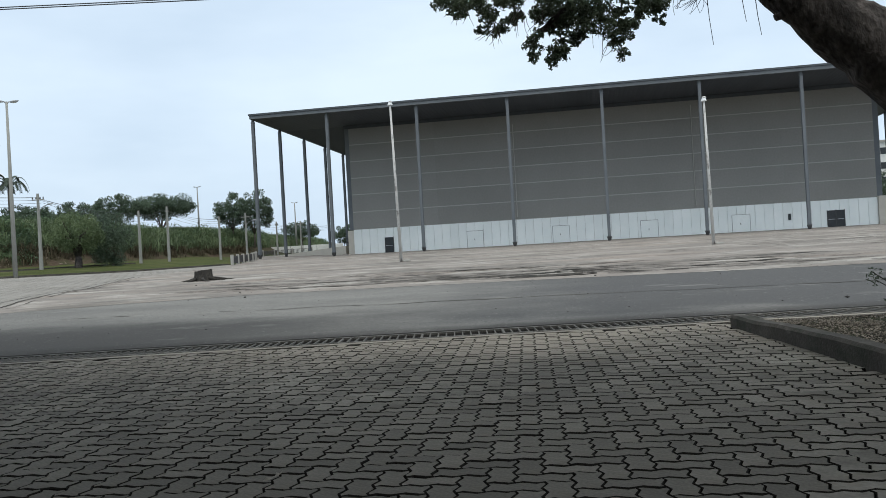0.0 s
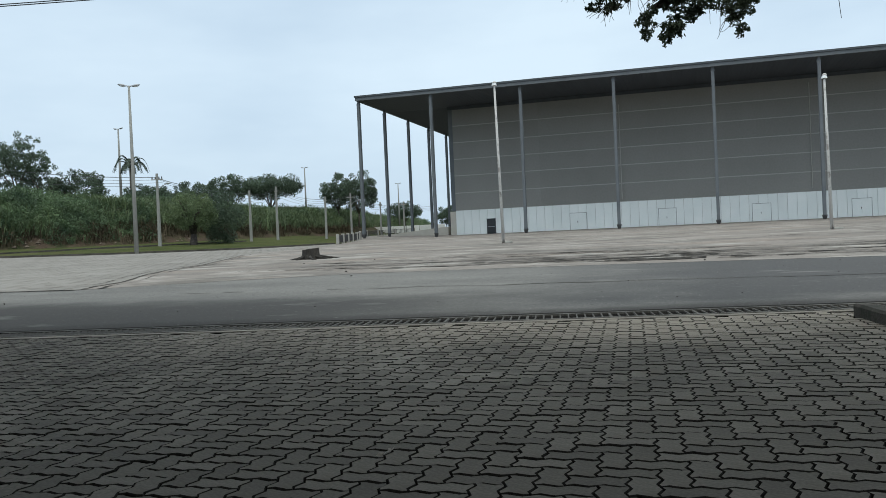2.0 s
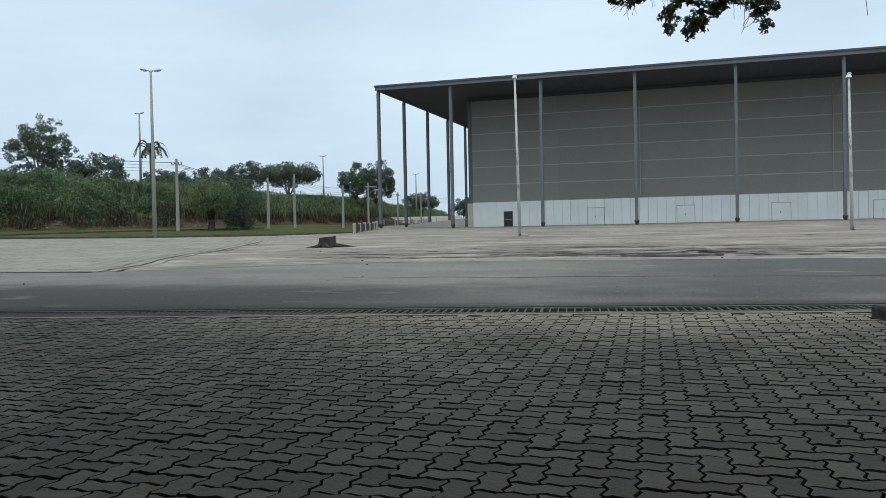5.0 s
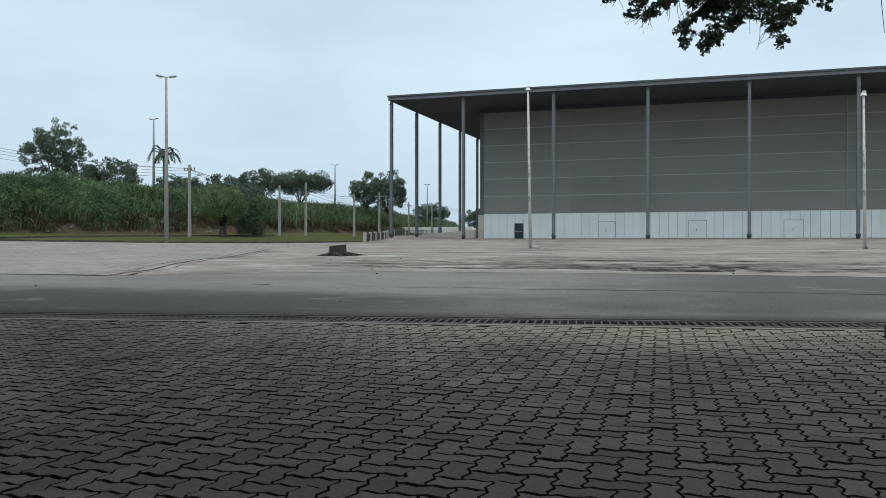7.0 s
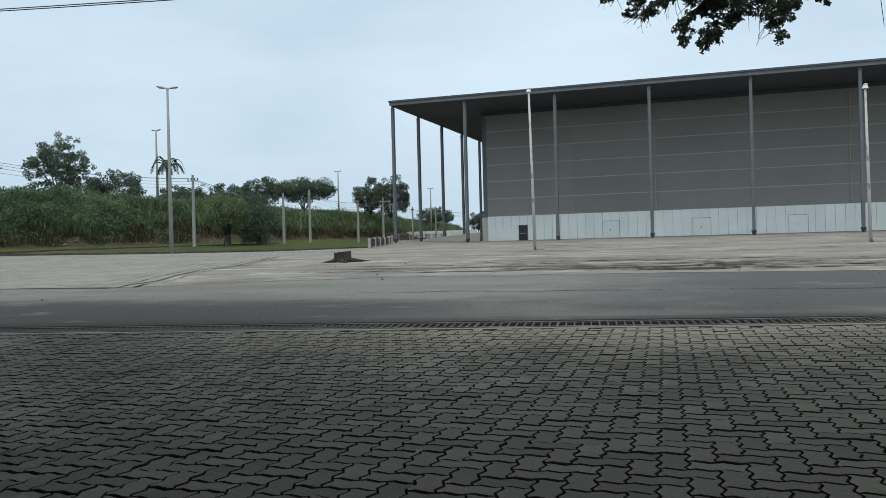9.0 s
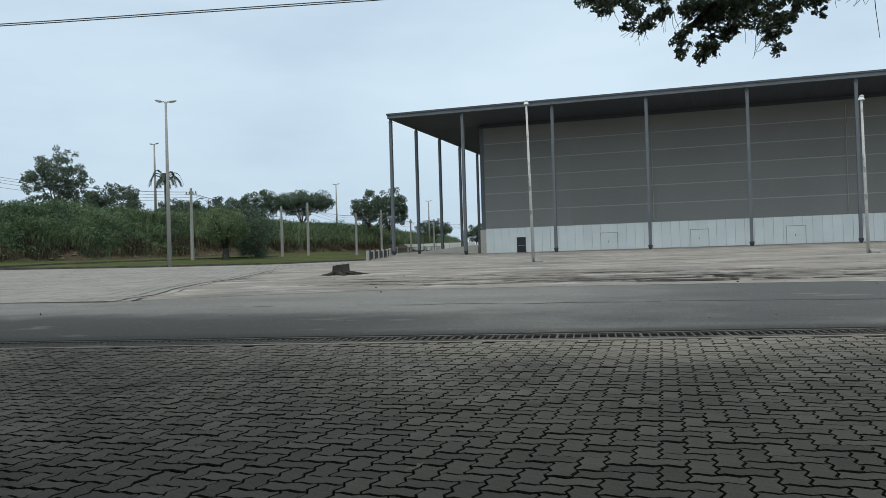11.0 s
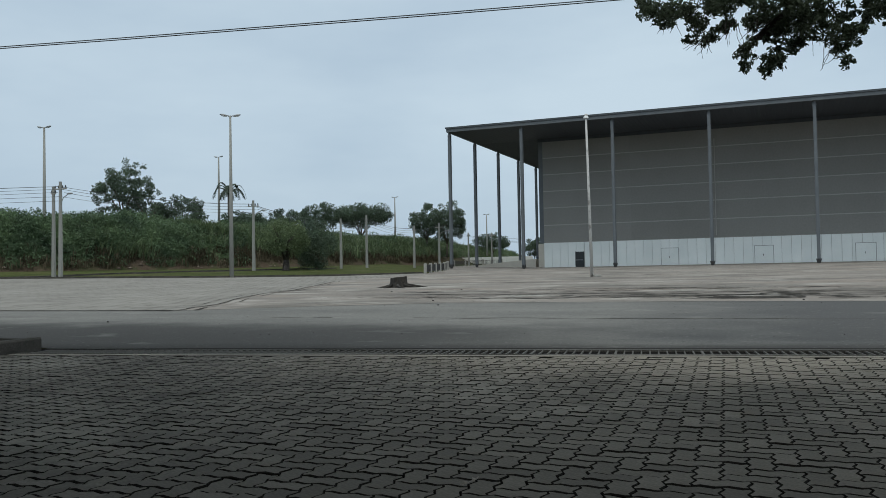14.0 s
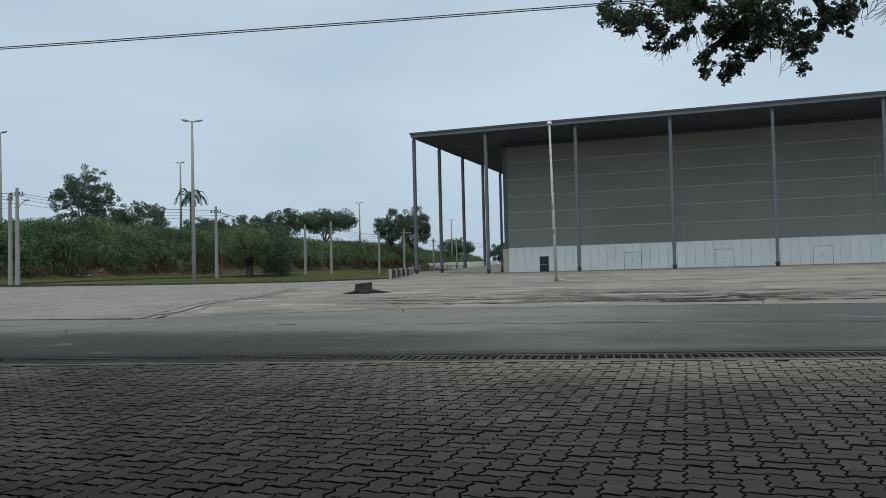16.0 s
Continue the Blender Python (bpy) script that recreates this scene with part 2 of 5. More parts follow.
M["bed"] = material("planter_soil", (0.024, 0.021, 0.015), (0.06, 0.05, 0.037), 0.95, 1.2, 60, 0.9, grain=0.5, depth=0.02, spec=0.05)
add_stain(M["bed"], (0.035, 0.045, 0.02), 1.6, (1, 1, 1), 0.46, 0.6, 0.7)
M["gravel"] = material("gravel", (0.11, 0.092, 0.073), (0.29, 0.25, 0.205), 0.9, 5, 60, 0.4, island=0.5)
M["bark"] = material("dark_bark", (0.02, 0.018, 0.017), (0.115, 0.1, 0.092), 0.95, 4, 22, 1.0, stretch=(1, 1, 0.45), grain=0.6, depth=0.05, spec=0.15)
M["far_bark"] = material("grey_bark", (0.08, 0.07, 0.055), (0.16, 0.14, 0.11), 0.95, 2, 12, 0.5)
M["stump"] = material("rotten_wood", (0.014, 0.0125, 0.011), (0.05, 0.044, 0.037), 0.95, 5, 30, 1.0, stretch=(1, 1, 0.3), grain=0.4, depth=0.03)
M["leaf_near"] = leaf_material("ficus_leaf", (0.065, 0.084, 0.056), (0.125, 0.155, 0.098), 1.0, 0.38)
M["leaf_left"] = leaf_material("feathery_leaf", (0.055, 0.076, 0.056), (0.11, 0.145, 0.1), 1.0, 0.3)
# lightened and blued: the haze of distance is mixed into this leaf colour
M["leaf_far"] = leaf_material("far_tree_leaf", (0.068, 0.098, 0.07), (0.135, 0.18, 0.118), 0.3, 0.4)
M["leaf_bush"] = leaf_material("bank_leaf", (0.028, 0.055, 0.033), (0.165, 0.235, 0.118), 0.33)
M["leaf_reed"] = leaf_material("tall_grass_blade", (0.075, 0.11, 0.055), (0.16, 0.205, 0.1), 0.35)
M["leaf_round"] = leaf_material("small_tree_leaf", (0.092, 0.132, 0.064), (0.185, 0.235, 0.115), 0.5)
M["dry_stalk"] = material("withered_stalk", (0.05, 0.042, 0.028), (0.12, 0.1, 0.066), 0.95, 0.5, 8, 0, island=0.3, spec=0.1)
M["bank_stone"] = material("bank_stone", (0.12, 0.095, 0.075), (0.22, 0.18, 0.15), 0.95, 1.5, 9, 0.3, island=0.3, spec=0.1)
M["palm"] = leaf_material("palm_frond", (0.03, 0.044, 0.034), (0.06, 0.084, 0.06), 0.8, 0.1)
# joint dirt, blackened further so the shade in the gaps sits in the colour
M["edge_dirt_shade"] = material("dirty_shaded_paver_edge", (0.012, 0.011, 0.01), (0.026, 0.024, 0.021), 0.95, 3, 60, 0.3, spec=0.05)
M["strip"] = material("dusty_edge_strip", (0.15, 0.135, 0.115), (0.30, 0.27, 0.225), 0.9, 1.5, 50, 0.4)
M["bed_moss"] = leaf_material("bed_moss", (0.05, 0.068, 0.03), (0.11, 0.14, 0.065), 2.5, 0.3)
M["leaf_dry"] = material("dry_leaf", (0.22, 0.2, 0.17), (0.36, 0.34, 0.3), 0.8, 6, 40, 0.2)


# ---- building helpers ----
def part(name, bm, mat, parent=None, label="", smooth=False):
    me = bpy.data.meshes.new(name)
    bm.to_mesh(me)
    bm.free()
    me.materials.append(mat)
    if smooth:
        for p in me.polygons:
            p.use_smooth = True
    ob = new(name, me)
    if parent:
        ob.parent = parent
    if label:
        ob["label"] = label
    return ob


def raw(name, verts, faces, mat, parent=None, smooth=False):
    me = bpy.data.meshes.new(name)
    me.from_pydata([tuple(v) for v in verts], [], [tuple(f) for f in faces])
    me.materials.append(mat)
    if smooth:
        for p in me.polygons:
            p.use_smooth = True
    ob = new(name, me)
    if parent:
        ob.parent = parent
    return ob


def thing(name, at, label, category, group="", turn=0.0):
    ob = new(name)
    ob.empty_display_size = 0.3
    ob.matrix_basis = pose(*at, 0, 0, turn)
    return tagged(ob, label, category, group)


def box(bm, x0, y0, z0, x1, y1, z1, bevel=0.0):
    m = Matrix.Translation(((x0 + x1) / 2, (y0 + y1) / 2, (z0 + z1) / 2)) @ Matrix.Diagonal((x1 - x0, y1 - y0, z1 - z0, 1))
    r = bmesh.ops.create_cube(bm, size=1, matrix=m)
    if bevel:
        es = list({e for v in r["verts"] for e in v.link_edges})
        bmesh.ops.bevel(bm, geom=es, offset=bevel, segments=1, affect="EDGES")
    return bm


def tube(bm, pts, radii, n=8, rough=0.0, cap=True):
    """A tapered tube along points."""
    pts = [Vector(p) for p in pts]
    rings, side = [], None
    for i, p in enumerate(pts):
        d = (pts[min(i + 1, len(pts) - 1)] - pts[max(i - 1, 0)]).normalized()
        if side is None:
            side = d.orthogonal().normalized()
        side = (side - d * side.dot(d)).normalized()
        other = d.cross(side)
        ring = []
        for k in range(n):
            a = 2 * math.pi * k / n
            v = side * math.cos(a) + other * math.sin(a)
            r = radii[i]
            if rough:
                r *= 1 + rough * noise.noise(p * 1.3 + v * 1.7)
            ring.append(bm.verts.new(p + v * r))
        rings.append(ring)
    for a, b in zip(rings, rings[1:]):
        for k in range(n):
            bm.faces.new((a[k], a[(k + 1) % n], b[(k + 1) % n], b[k]))
    if cap:
        bm.faces.new(rings[0][::-1])
        bm.faces.new(rings[-1])
    return bm


def smooth_step(a, b, v):
    v = min(max((v - a) / (b - a), 0.0), 1.0)
    return v * v * (3 - 2 * v)


def along(v, table):
    """Linear interpolation in a table of pairs."""
    return float(np.interp(v, [a for a, _ in table], [b for _, b in table]))


def ground_z(x, y):
    """Height of the gently rising site."""
    return 0.0165 * (min(max(y, -40), 140) - 1) + 0.024 * min(max(0.0, -x - 25), 50) * smooth_step(15, 40, y)


BANK = ((-60, -130), (10, -88), (22, -75), (36, -63), (46, -53), (55, -47.5), (70, -45.5), (90, -46), (120, -49), (170, -57), (260, -72))
GRASS_EDGE = ((-60, -120), (10, -85), (22, -66), (29.7, -57.8), (39, -47), (44, -39), (46, -35.4), (53, -29.3), (60, -27.5), (64, -26.6), (77, -30), (88, -37.5), (100, -40), (160, -46))
LOT_EDGE = ((12.85, -10.6), (13.3, -10.7), (13.8, -11.0), (15.4, -11.4), (18.1, -12.9), (22.7, -15.0), (26, -15.8), (40, -22), (64, -26.6))


def bank_z(x, y):
    d = (along(y, BANK) - x) * 0.8
    far = smooth_step(68, 108, y)
    h = (4.1 - 0.6 * far) * smooth_step(0.0, 6.0, d) + (0.06 - 0.055 * far) * min(max(d - 6, 0), 60)
    h += 0.5 * noise.noise(Vector((x * 0.12, y * 0.12, 0))) * smooth_step(1, 5, d)
    return ground_z(x, y) - 0.06 + h


# ---- ground ----
def strip(name, ys, left, right, mat, lift=0.0, step=2.5, label="", category="ground"):
    """A sheet between two edges, row by row, that follows the ground."""
    verts, faces, cols = [], [], 0
    widest = max(right(y) - left(y) for y in ys)
    cols = max(2, int(widest / step))
    for y in ys:
        a, b = left(y), right(y)
        for k in range(cols + 1):
            x = a + (b - a) * k / cols
            verts.append((x, y, ground_z(x, y) + lift))
    for j in range(len(ys) - 1):
        for k in range(cols):
            i = j * (cols + 1) + k
            faces.append((i, i + 1, i + cols + 2, i + cols + 1))
    return tagged(raw(name, verts, faces, mat, smooth=True), label, category, kind="structure")


def spaced(a, b, step):
    n = max(1, round((b - a) / step))
    return [a + (b - a) * i / n for i in range(n + 1)]


far_rows = [-1500, -600, -250, -120] + spaced(-60, 160, 4) + [200, 260, 350, 600, 1200, 2400]
gx = [-2400, -1200, -600, -300, -180, -130] + spaced(-110, 80, 4) + [120, 200, 400, 800, 1600]
gv = [(x, y, ground_z(x, y) - 0.06) for y in far_rows for x in gx]
gf = [(j * len(gx) + i, j * len(gx) + i + 1, (j + 1) * len(gx) + i + 1, (j + 1) * len(gx) + i) for j in range(len(far_rows) - 1) for i in range(len(gx) - 1)]
tagged(raw("ground", gv, gf, M["grass"], smooth=True), "patchy mown grass ground round the site", "ground", kind="structure")


def drain_near(x):
    return 5.50 + 0.16 * x


def road_near(x):
    if x < -6.2:
        return 5.32 + 0.02 * (x + 6.2)
    return 6.22 + 0.16 * min(x, 14) - (0.0 if x > -6.1 else 0.1)


def road_far(x):
    return along(x, ((-200, 12.6), (-27, 12.9), (-17, 12.7), (-10.6, 12.85), (-10.0, 13.3), (-8.0, 14.6), (-5, 15.9), (0.4, 16.2), (6, 15.95), (30, 15.8), (200, 15.8)))


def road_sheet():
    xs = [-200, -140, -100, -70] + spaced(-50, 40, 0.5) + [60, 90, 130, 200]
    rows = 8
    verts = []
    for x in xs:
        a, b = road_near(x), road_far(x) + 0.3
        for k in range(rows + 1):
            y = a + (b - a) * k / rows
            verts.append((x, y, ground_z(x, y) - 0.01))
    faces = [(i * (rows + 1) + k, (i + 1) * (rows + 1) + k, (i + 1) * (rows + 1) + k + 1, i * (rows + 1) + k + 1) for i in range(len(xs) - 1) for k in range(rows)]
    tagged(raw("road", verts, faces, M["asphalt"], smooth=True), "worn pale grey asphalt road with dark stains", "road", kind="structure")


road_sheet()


def lot_left(y):
    return along(y, LOT_EDGE) - 0.4 if y < 64 else along(y, GRASS_EDGE)


def lot_sheet():
    ys_far = 152.0
    verts, faces = [], []
    cols = spaced(-11, 70, 1.0) + [90, 120, 160]
    rows = [0, 0.02, 0.05, 0.09, 0.14, 0.2, 0.28, 0.37, 0.47, 0.58, 0.7, 0.82, 1.0]
    for c in cols:
        for r in rows:
            y0 = road_far(c)
            y = y0 + (ys_far - y0) * r
            shift = (lot_left(y) - (-10.9)) * max(0.0, 1 - (c + 11) / 30.0) if c < 19 else 0.0
            x = c + shift
            if r == 0:
                x = c
            verts.append((x, y, ground_z(x, y) - 0.005))
    n = len(rows)
    for i in range(len(cols) - 1):
        for k in range(n - 1):
            faces.append((i * n + k, (i + 1) * n + k, (i + 1) * n + k + 1, i * n + k + 1))
    tagged(raw("forecourt", verts, faces, M["lot"], smooth=True), "dusty pale concrete forecourt streaked with dirt", "pavement", kind="structure")


lot_sheet()


M["dirt"] = material("trodden_dirt", (0.035, 0.032, 0.03), (0.10, 0.092, 0.083), 0.95, 3.0, 30, 0.4, stretch=(1, 0.4, 1), grain=0.35, spec=0.05)


def streak(rng, verts, faces, x, y, length, width, slant, lift, broken=0.3):
    """A flake of dirt with ragged long sides, broken here and there."""
    n = max(8, int(length / 0.09))
    seed = rng.uniform(0, 90)
    last = None
    for i in range(n + 1):
        t = i / n
        px = x + (t - 0.5) * length
        py = y + (t - 0.5) * length * slant + (0.12 + 0.9 * width) * noise.noise(Vector((px * 0.8, seed, 1)))
        w = width * math.sqrt(max(0.0, 4 * t * (1 - t))) * (0.6 + 0.9 * noise.noise(Vector((px * 1.7, seed, 2))) + 0.5 * noise.noise(Vector((px * 6.0, seed, 3))))
        if noise.noise(Vector((px * 1.1, seed, 4))) < -broken or w < 0.012:
            last = None
            continue
        k = len(verts)
        top = 0.5 + 0.3 * noise.noise(Vector((px * 4.0, seed, 6)))
        verts += [(px, py - w * (1 - top), ground_z(px, py - w * (1 - top)) + lift), (px, py + w * top, ground_z(px, py + w * top) + lift)]
        if last is not None:
            faces.append((last, k, k + 1, last + 1))
        last = k


def dirt_streaks():
    rng = random.Random(17)
    verts, faces = [], []
    for _ in range(150):
        x = rng.triangular(-10, 16.0, 0.5)
        y = 17.4 + 7.0 * rng.random() ** 1.2
        streak(rng, verts, faces, x, y, rng.uniform(0.8, 4.2), rng.uniform(0.04, 0.3), rng.uniform(-0.3, 0.15), 0.009)
    for _ in range(9):
        streak(rng, verts, faces, rng.uniform(-1.5, 3.8), rng.uniform(17.6, 20.0), rng.uniform(1.5, 3.5), rng.uniform(0.25, 0.6), rng.uniform(-0.12, 0.0), 0.0095)
    for _ in range(26):
        y = rng.uniform(24, 60)
        streak(rng, verts, faces, rng.uniform(-16, 16) * y / 30, y, rng.uniform(2, 9), rng.uniform(0.12, 0.45), rng.uniform(-0.1, 0.1), 0.009, 0.15)
    for y in (18.3, 20.3, 24.5, 33.0):
        streak(rng, verts, faces, -4.5 + rng.uniform(-2, 2) + (14 if y > 30 else 0), y, 9.0, 0.2, -0.03, 0.0085, 0.45)
    for x, y, ln in ((24, 37.0, 26), (22, 43.0, 30), (10, 52.0, 34), (30, 60.0, 30), (2, 29.0, 22)):
        streak(rng, verts, faces, x, y, ln, 0.13, -0.01, 0.0085, 0.5)
    tagged(raw("dirt_streaks", verts, faces, M["dirt"]), "dark flaky dirt streaks lying on the pale forecourt", "dirt", kind="stuff")
    verts, faces = [], []
    for x, ln in ((-4.5, 5.0), (0.5, 7.0), (6.5, 6.0), (13, 8.0), (-14, 6.0)):
        streak(rng, verts, faces, x, 10.95 + 0.02 * x, ln, 0.09, 0.02, -0.006, 0.4)
    tagged(raw("trim", verts, faces, M["dirt"]), "dark broken seam along the asphalt road", "joint", kind="structure")


dirt_streaks()

# pale paved parking lot beyond the road
def paved_lot():
    m = M["lot_paver"] = material("pale_lot_paving", (0.225, 0.211, 0.195), (0.312, 0.296, 0.274), 0.92, 0.3, 50, 0.3, grain=0.15, spec=0.15)
    add_stain(m, (0.22, 0.205, 0.185), 0.5, (0.7, 1.0, 1), 0.52, 0.68, 0.6)
    add_stain(m, (0.15, 0.14, 0.125), 1.3, (0.8, 1.2, 1), 0.6, 0.68, 0.6)
    n, l = m.node_tree.nodes, m.node_tree.links
    b = n["Principled BSDF"]
    src = b.inputs["Base Color"].links[0].from_socket
    tc, br, mix = n.new("ShaderNodeTexCoord"), n.new("ShaderNodeTexBrick"), n.new("ShaderNodeMix")
    br.inputs["Scale"].default_value = 1.0
    br.inputs["Brick Width"].default_value, br.inputs["Row Height"].default_value = 0.55, 0.5
    br.inputs["Mortar Size"].default_value = 0.045
    br.inputs["Color1"].default_value, br.inputs["Color2"].default_value, br.inputs["Mortar"].default_value = (1, 1, 1, 1), (0.9, 0.9, 0.9, 1), (0.55, 0.53, 0.5, 1)
    mix.data_type, mix.blend_type = "RGBA", "MULTIPLY"
    mix.inputs[0].default_value = 1.0
    l.new(tc.outputs["Object"], br.inputs["Vector"])
    l.new(src, mix.inputs[6])
    l.new(br.outputs["Color"], mix.inputs[7])
    patchy, ramp = n.new("ShaderNodeTexNoise"), n.new("ShaderNodeMapRange")
    patchy.inputs["Scale"].default_value, patchy.inputs["Detail"].default_value = 1.6, 4
    ramp.inputs[1].default_value, ramp.inputs[2].default_value = 0.36, 0.56
    l.new(tc.outputs["Object"], patchy.inputs["Vector"])
    l.new(patchy.outputs["Fac"], ramp.inputs[0])
    l.new(ramp.outputs[0], mix.inputs[0])
    l.new(mix.outputs[2], b.inputs["Base Color"])
    ys = [12.9, 13.3, 13.8, 15.4, 18.1, 20, 22.7, 26, 29.7, 33, 36, 39, 42, 44, 46, 49, 53, 57, 60, 63.6]
    strip("parking_lot", ys, lambda y: along(y, GRASS_EDGE) - 0.3, lambda y: along(y, LOT_EDGE), m, 0.0, 2.5, "pale paved parking lot with faint paver joints", "pavement")
    # broken dark joint along its rim
    vs, fs = [], []
    for off, wide in ((0.0, 0.11), (0.42, 0.07), (-0.5, 0.045)):
        first = len(vs)
        for y in spaced(13.0, 40, 0.12):
            x = along(y, LOT_EDGE) + off + 0.08 * noise.noise(Vector((y * 0.5, off, 2)))
            w = max(0.004, wide * (0.35 + 0.8 * noise.noise(Vector((y * 1.1, 3 + off, 0))) + 0.5 * noise.noise(Vector((y * 4.0, off, 9)))))
            vs += [(x - w, y, ground_z(x, y) + 0.006), (x + w, y, ground_z(x, y) + 0.006)]
        fs += [(i, i + 1, i + 3, i + 2) for i in range(first, len(vs) - 2, 2)]
    tagged(raw("trim", vs, fs, M["dirt"]), "dark broken joints at the rim of the parking lot", "joint", kind="structure")
    vs = []
    for x in spaced(-60, -10.7, 0.5):
        y = road_far(x)
        w = 0.06 + 0.3 * max(-0.1, noise.noise(Vector((x * 0.35, 9, 0))))
        vs += [(x, y - w, ground_z(x, y) + 0.006), (x, y + 0.03, ground_z(x, y) + 0.006)]
    fs = [(2 * i, 2 * i + 2, 2 * i + 3, 2 * i + 1) for i in range(len(vs) // 2 - 1)]
    tagged(raw("trim", vs, fs, M["sand"]), "dark crack between road and parking lot", "joint", kind="structure")


paved_lot()


def grass_kerb():
    bm = bmesh.new()
    ys = [22, 29.7, 34, 39, 44, 46, 49, 53, 57, 60, 63.5]
    rings = []
    for y in ys:
        x = along(y, GRASS_EDGE) - 0.25
        z = ground_z(x, y)
        rings.append([bm.verts.new(v) for v in ((x + 0.12, y, z - 0.05), (x + 0.10, y, z + 0.13), (x - 0.06, y, z + 0.13), (x - 0.06, y, z - 0.05))])
    for a, b in zip(rings, rings[1:]):
        for k in range(3):
            bm.faces.new((a[k], a[k + 1], b[k + 1], b[k]))
    tagged(part("kerb", bm, M["kerb"]), "low concrete kerb between parking lot and grass", "kerb", kind="structure")


grass_kerb()


def verge_z(x, y):
    """The mown verge rises gently from the lot to the foot of the bank."""
    a, b = along(y, GRASS_EDGE) - 0.3, along(y, BANK) - 1.6
    return ground_z(x, y) + 0.02 + 0.3 * min(max((a - x) / max(a - b, 1.0), 0.0), 1.0)


def grass_verge():
    verts, faces, cols = [], [], 12
    ys = spaced(18, 100, 2.0)
    for y in ys:
        a, b = along(y, GRASS_EDGE) - 0.3, along(y, BANK) - 1.6
        for k in range(cols + 1):
            x = a + (b - a) * k / cols
            verts.append((x, y, verge_z(x, y) + 0.05 * noise.noise(Vector((x * 0.6, y * 0.6, 3))) * (0 < k)))
    for j in range(len(ys) - 1):
        for k in range(cols):
            i = j * (cols + 1) + k
            faces.append((i, i + cols + 1, i + cols + 2, i + 1))
    tagged(raw("grass_verge", verts, faces, M["grass"], smooth=True), "olive mown grass verge rising to the bank", "grass", kind="structure")


grass_verge()


def inner_kerb():
    """A low kerb across the grass, along the row of poles."""
    bm = bmesh.new()
    rings = []
    for y in spaced(26, 72, 2.0):
        x = along(y, ((26, -56.5), (41, -46.0), (59, -41.6), (72, -40.3)))
        z = verge_z(x, y) - 0.03
        rings.append([bm.verts.new(v) for v in ((x + 0.14, y, z - 0.05), (x + 0.12, y, z + 0.14), (x - 0.1, y, z + 0.14), (x - 0.1, y, z - 0.05))])
    for a, b in zip(rings, rings[1:]):
        for k in range(3):
            bm.faces.new((a[k], a[k + 1], b[k + 1], b[k]))
    tagged(part("kerb", bm, M["kerb"]), "low dark kerb in the grass along the poles", "kerb", kind="structure")


inner_kerb()


def embankment():
    verts, faces = [], []
    ys = spaced(-40, 260, 2.5)
    ds = [-0.6, 0, 0.5, 1, 1.6, 2.3, 3, 4, 5, 6, 8, 11, 15, 20, 28, 40, 60, 100, 200]
    for y in ys:
        b = along(y, BANK)
        for d in ds:
            x = b - d / 0.8
            z = bank_z(x, y)
            x2 = x + 0.25 * noise.noise(Vector((y * 0.35, d * 0.5, 4))) * (1 if d > 0 else 0)
            verts.append((x2, y, z if d > -0.5 else z - 0.1))
    n = len(ds)
    for j in range(len(ys) - 1):
        for k in range(n - 1):
            faces.append((j * n + k, (j + 1) * n + k, (j + 1) * n + k + 1, j * n + k + 1))
    tagged(raw("embankment", verts, faces, M["soil"], smooth=True), "steep overgrown earth bank with bare brown soil at its foot", "embankment", kind="structure")


embankment()


# ---- paved bay in front of the camera ----
PITCH, TURN_PAVING = 0.115, radians(4.0)


def kerb_right(y):
    return along(y, ((-9, 6.0), (2.7, 4.38), (4.3, 4.14), (5.6, 3.9), (7, 3.7)))


def kerb_left(y):
    return along(y, ((-9, -3.2), (1.3, -5.26), (2.0, -5.5), (3.3, -5.86), (5.0, -6.2), (6, -6.35)))


def brick_outline(w, h, gap):
    """A paver of w by h cells whose unit edges wave, so that neighbours interlock."""
    corners = [(i, 0) for i in range(w)] + [(w, j) for j in range(h)] + [(w - i, h) for i in range(w)] + [(0, h - j) for j in range(h)]
    pts = []
    for k, a in enumerate(corners):
        b = corners[(k + 1) % len(corners)]
        dx, dy = b[0] - a[0], b[1] - a[1]
        for t, o in ((0.0, 0.0), (0.25, 0.095), (0.75, -0.095)):
            pts.append(((a[0] + dx * t - dy * o) * PITCH, (a[1] + dy * t + dx * o) * PITCH))
    cx, cy = w * PITCH / 2, h * PITCH / 2
    out = []
    n = len(pts)
    for k in range(n):
        p, q = Vector(pts[k - 1]), Vector(pts[(k + 1) % n])
        d = (q - p).normalized()
        g = gap * (0.6 + 0.65 * abs(d.x)) * (0.8 if k % 3 == 0 else 1.0)
        out.append((pts[k][0] - d.y * g - cx, pts[k][1] + d.x * g - cy))
    return out


def brick_rings(w, h):
    return [(brick_outline(w, h, 0.004), -0.05), (brick_outline(w, h, 0.0045), -0.007), (brick_outline(w, h, 0.0095), 0.0)]


def brick_mesh(w, h):
    rings = brick_rings(w, h)
    n = len(rings[0][0])
    verts = [(x, y, z) for ring, z in rings for x, y in ring]
    faces = [(r * n + k, r * n + (k + 1) % n, (r + 1) * n + (k + 1) % n, (r + 1) * n + k) for r in range(2) for k in range(n)]
    faces.append(tuple(range(2 * n, 3 * n)))
    return verts, faces


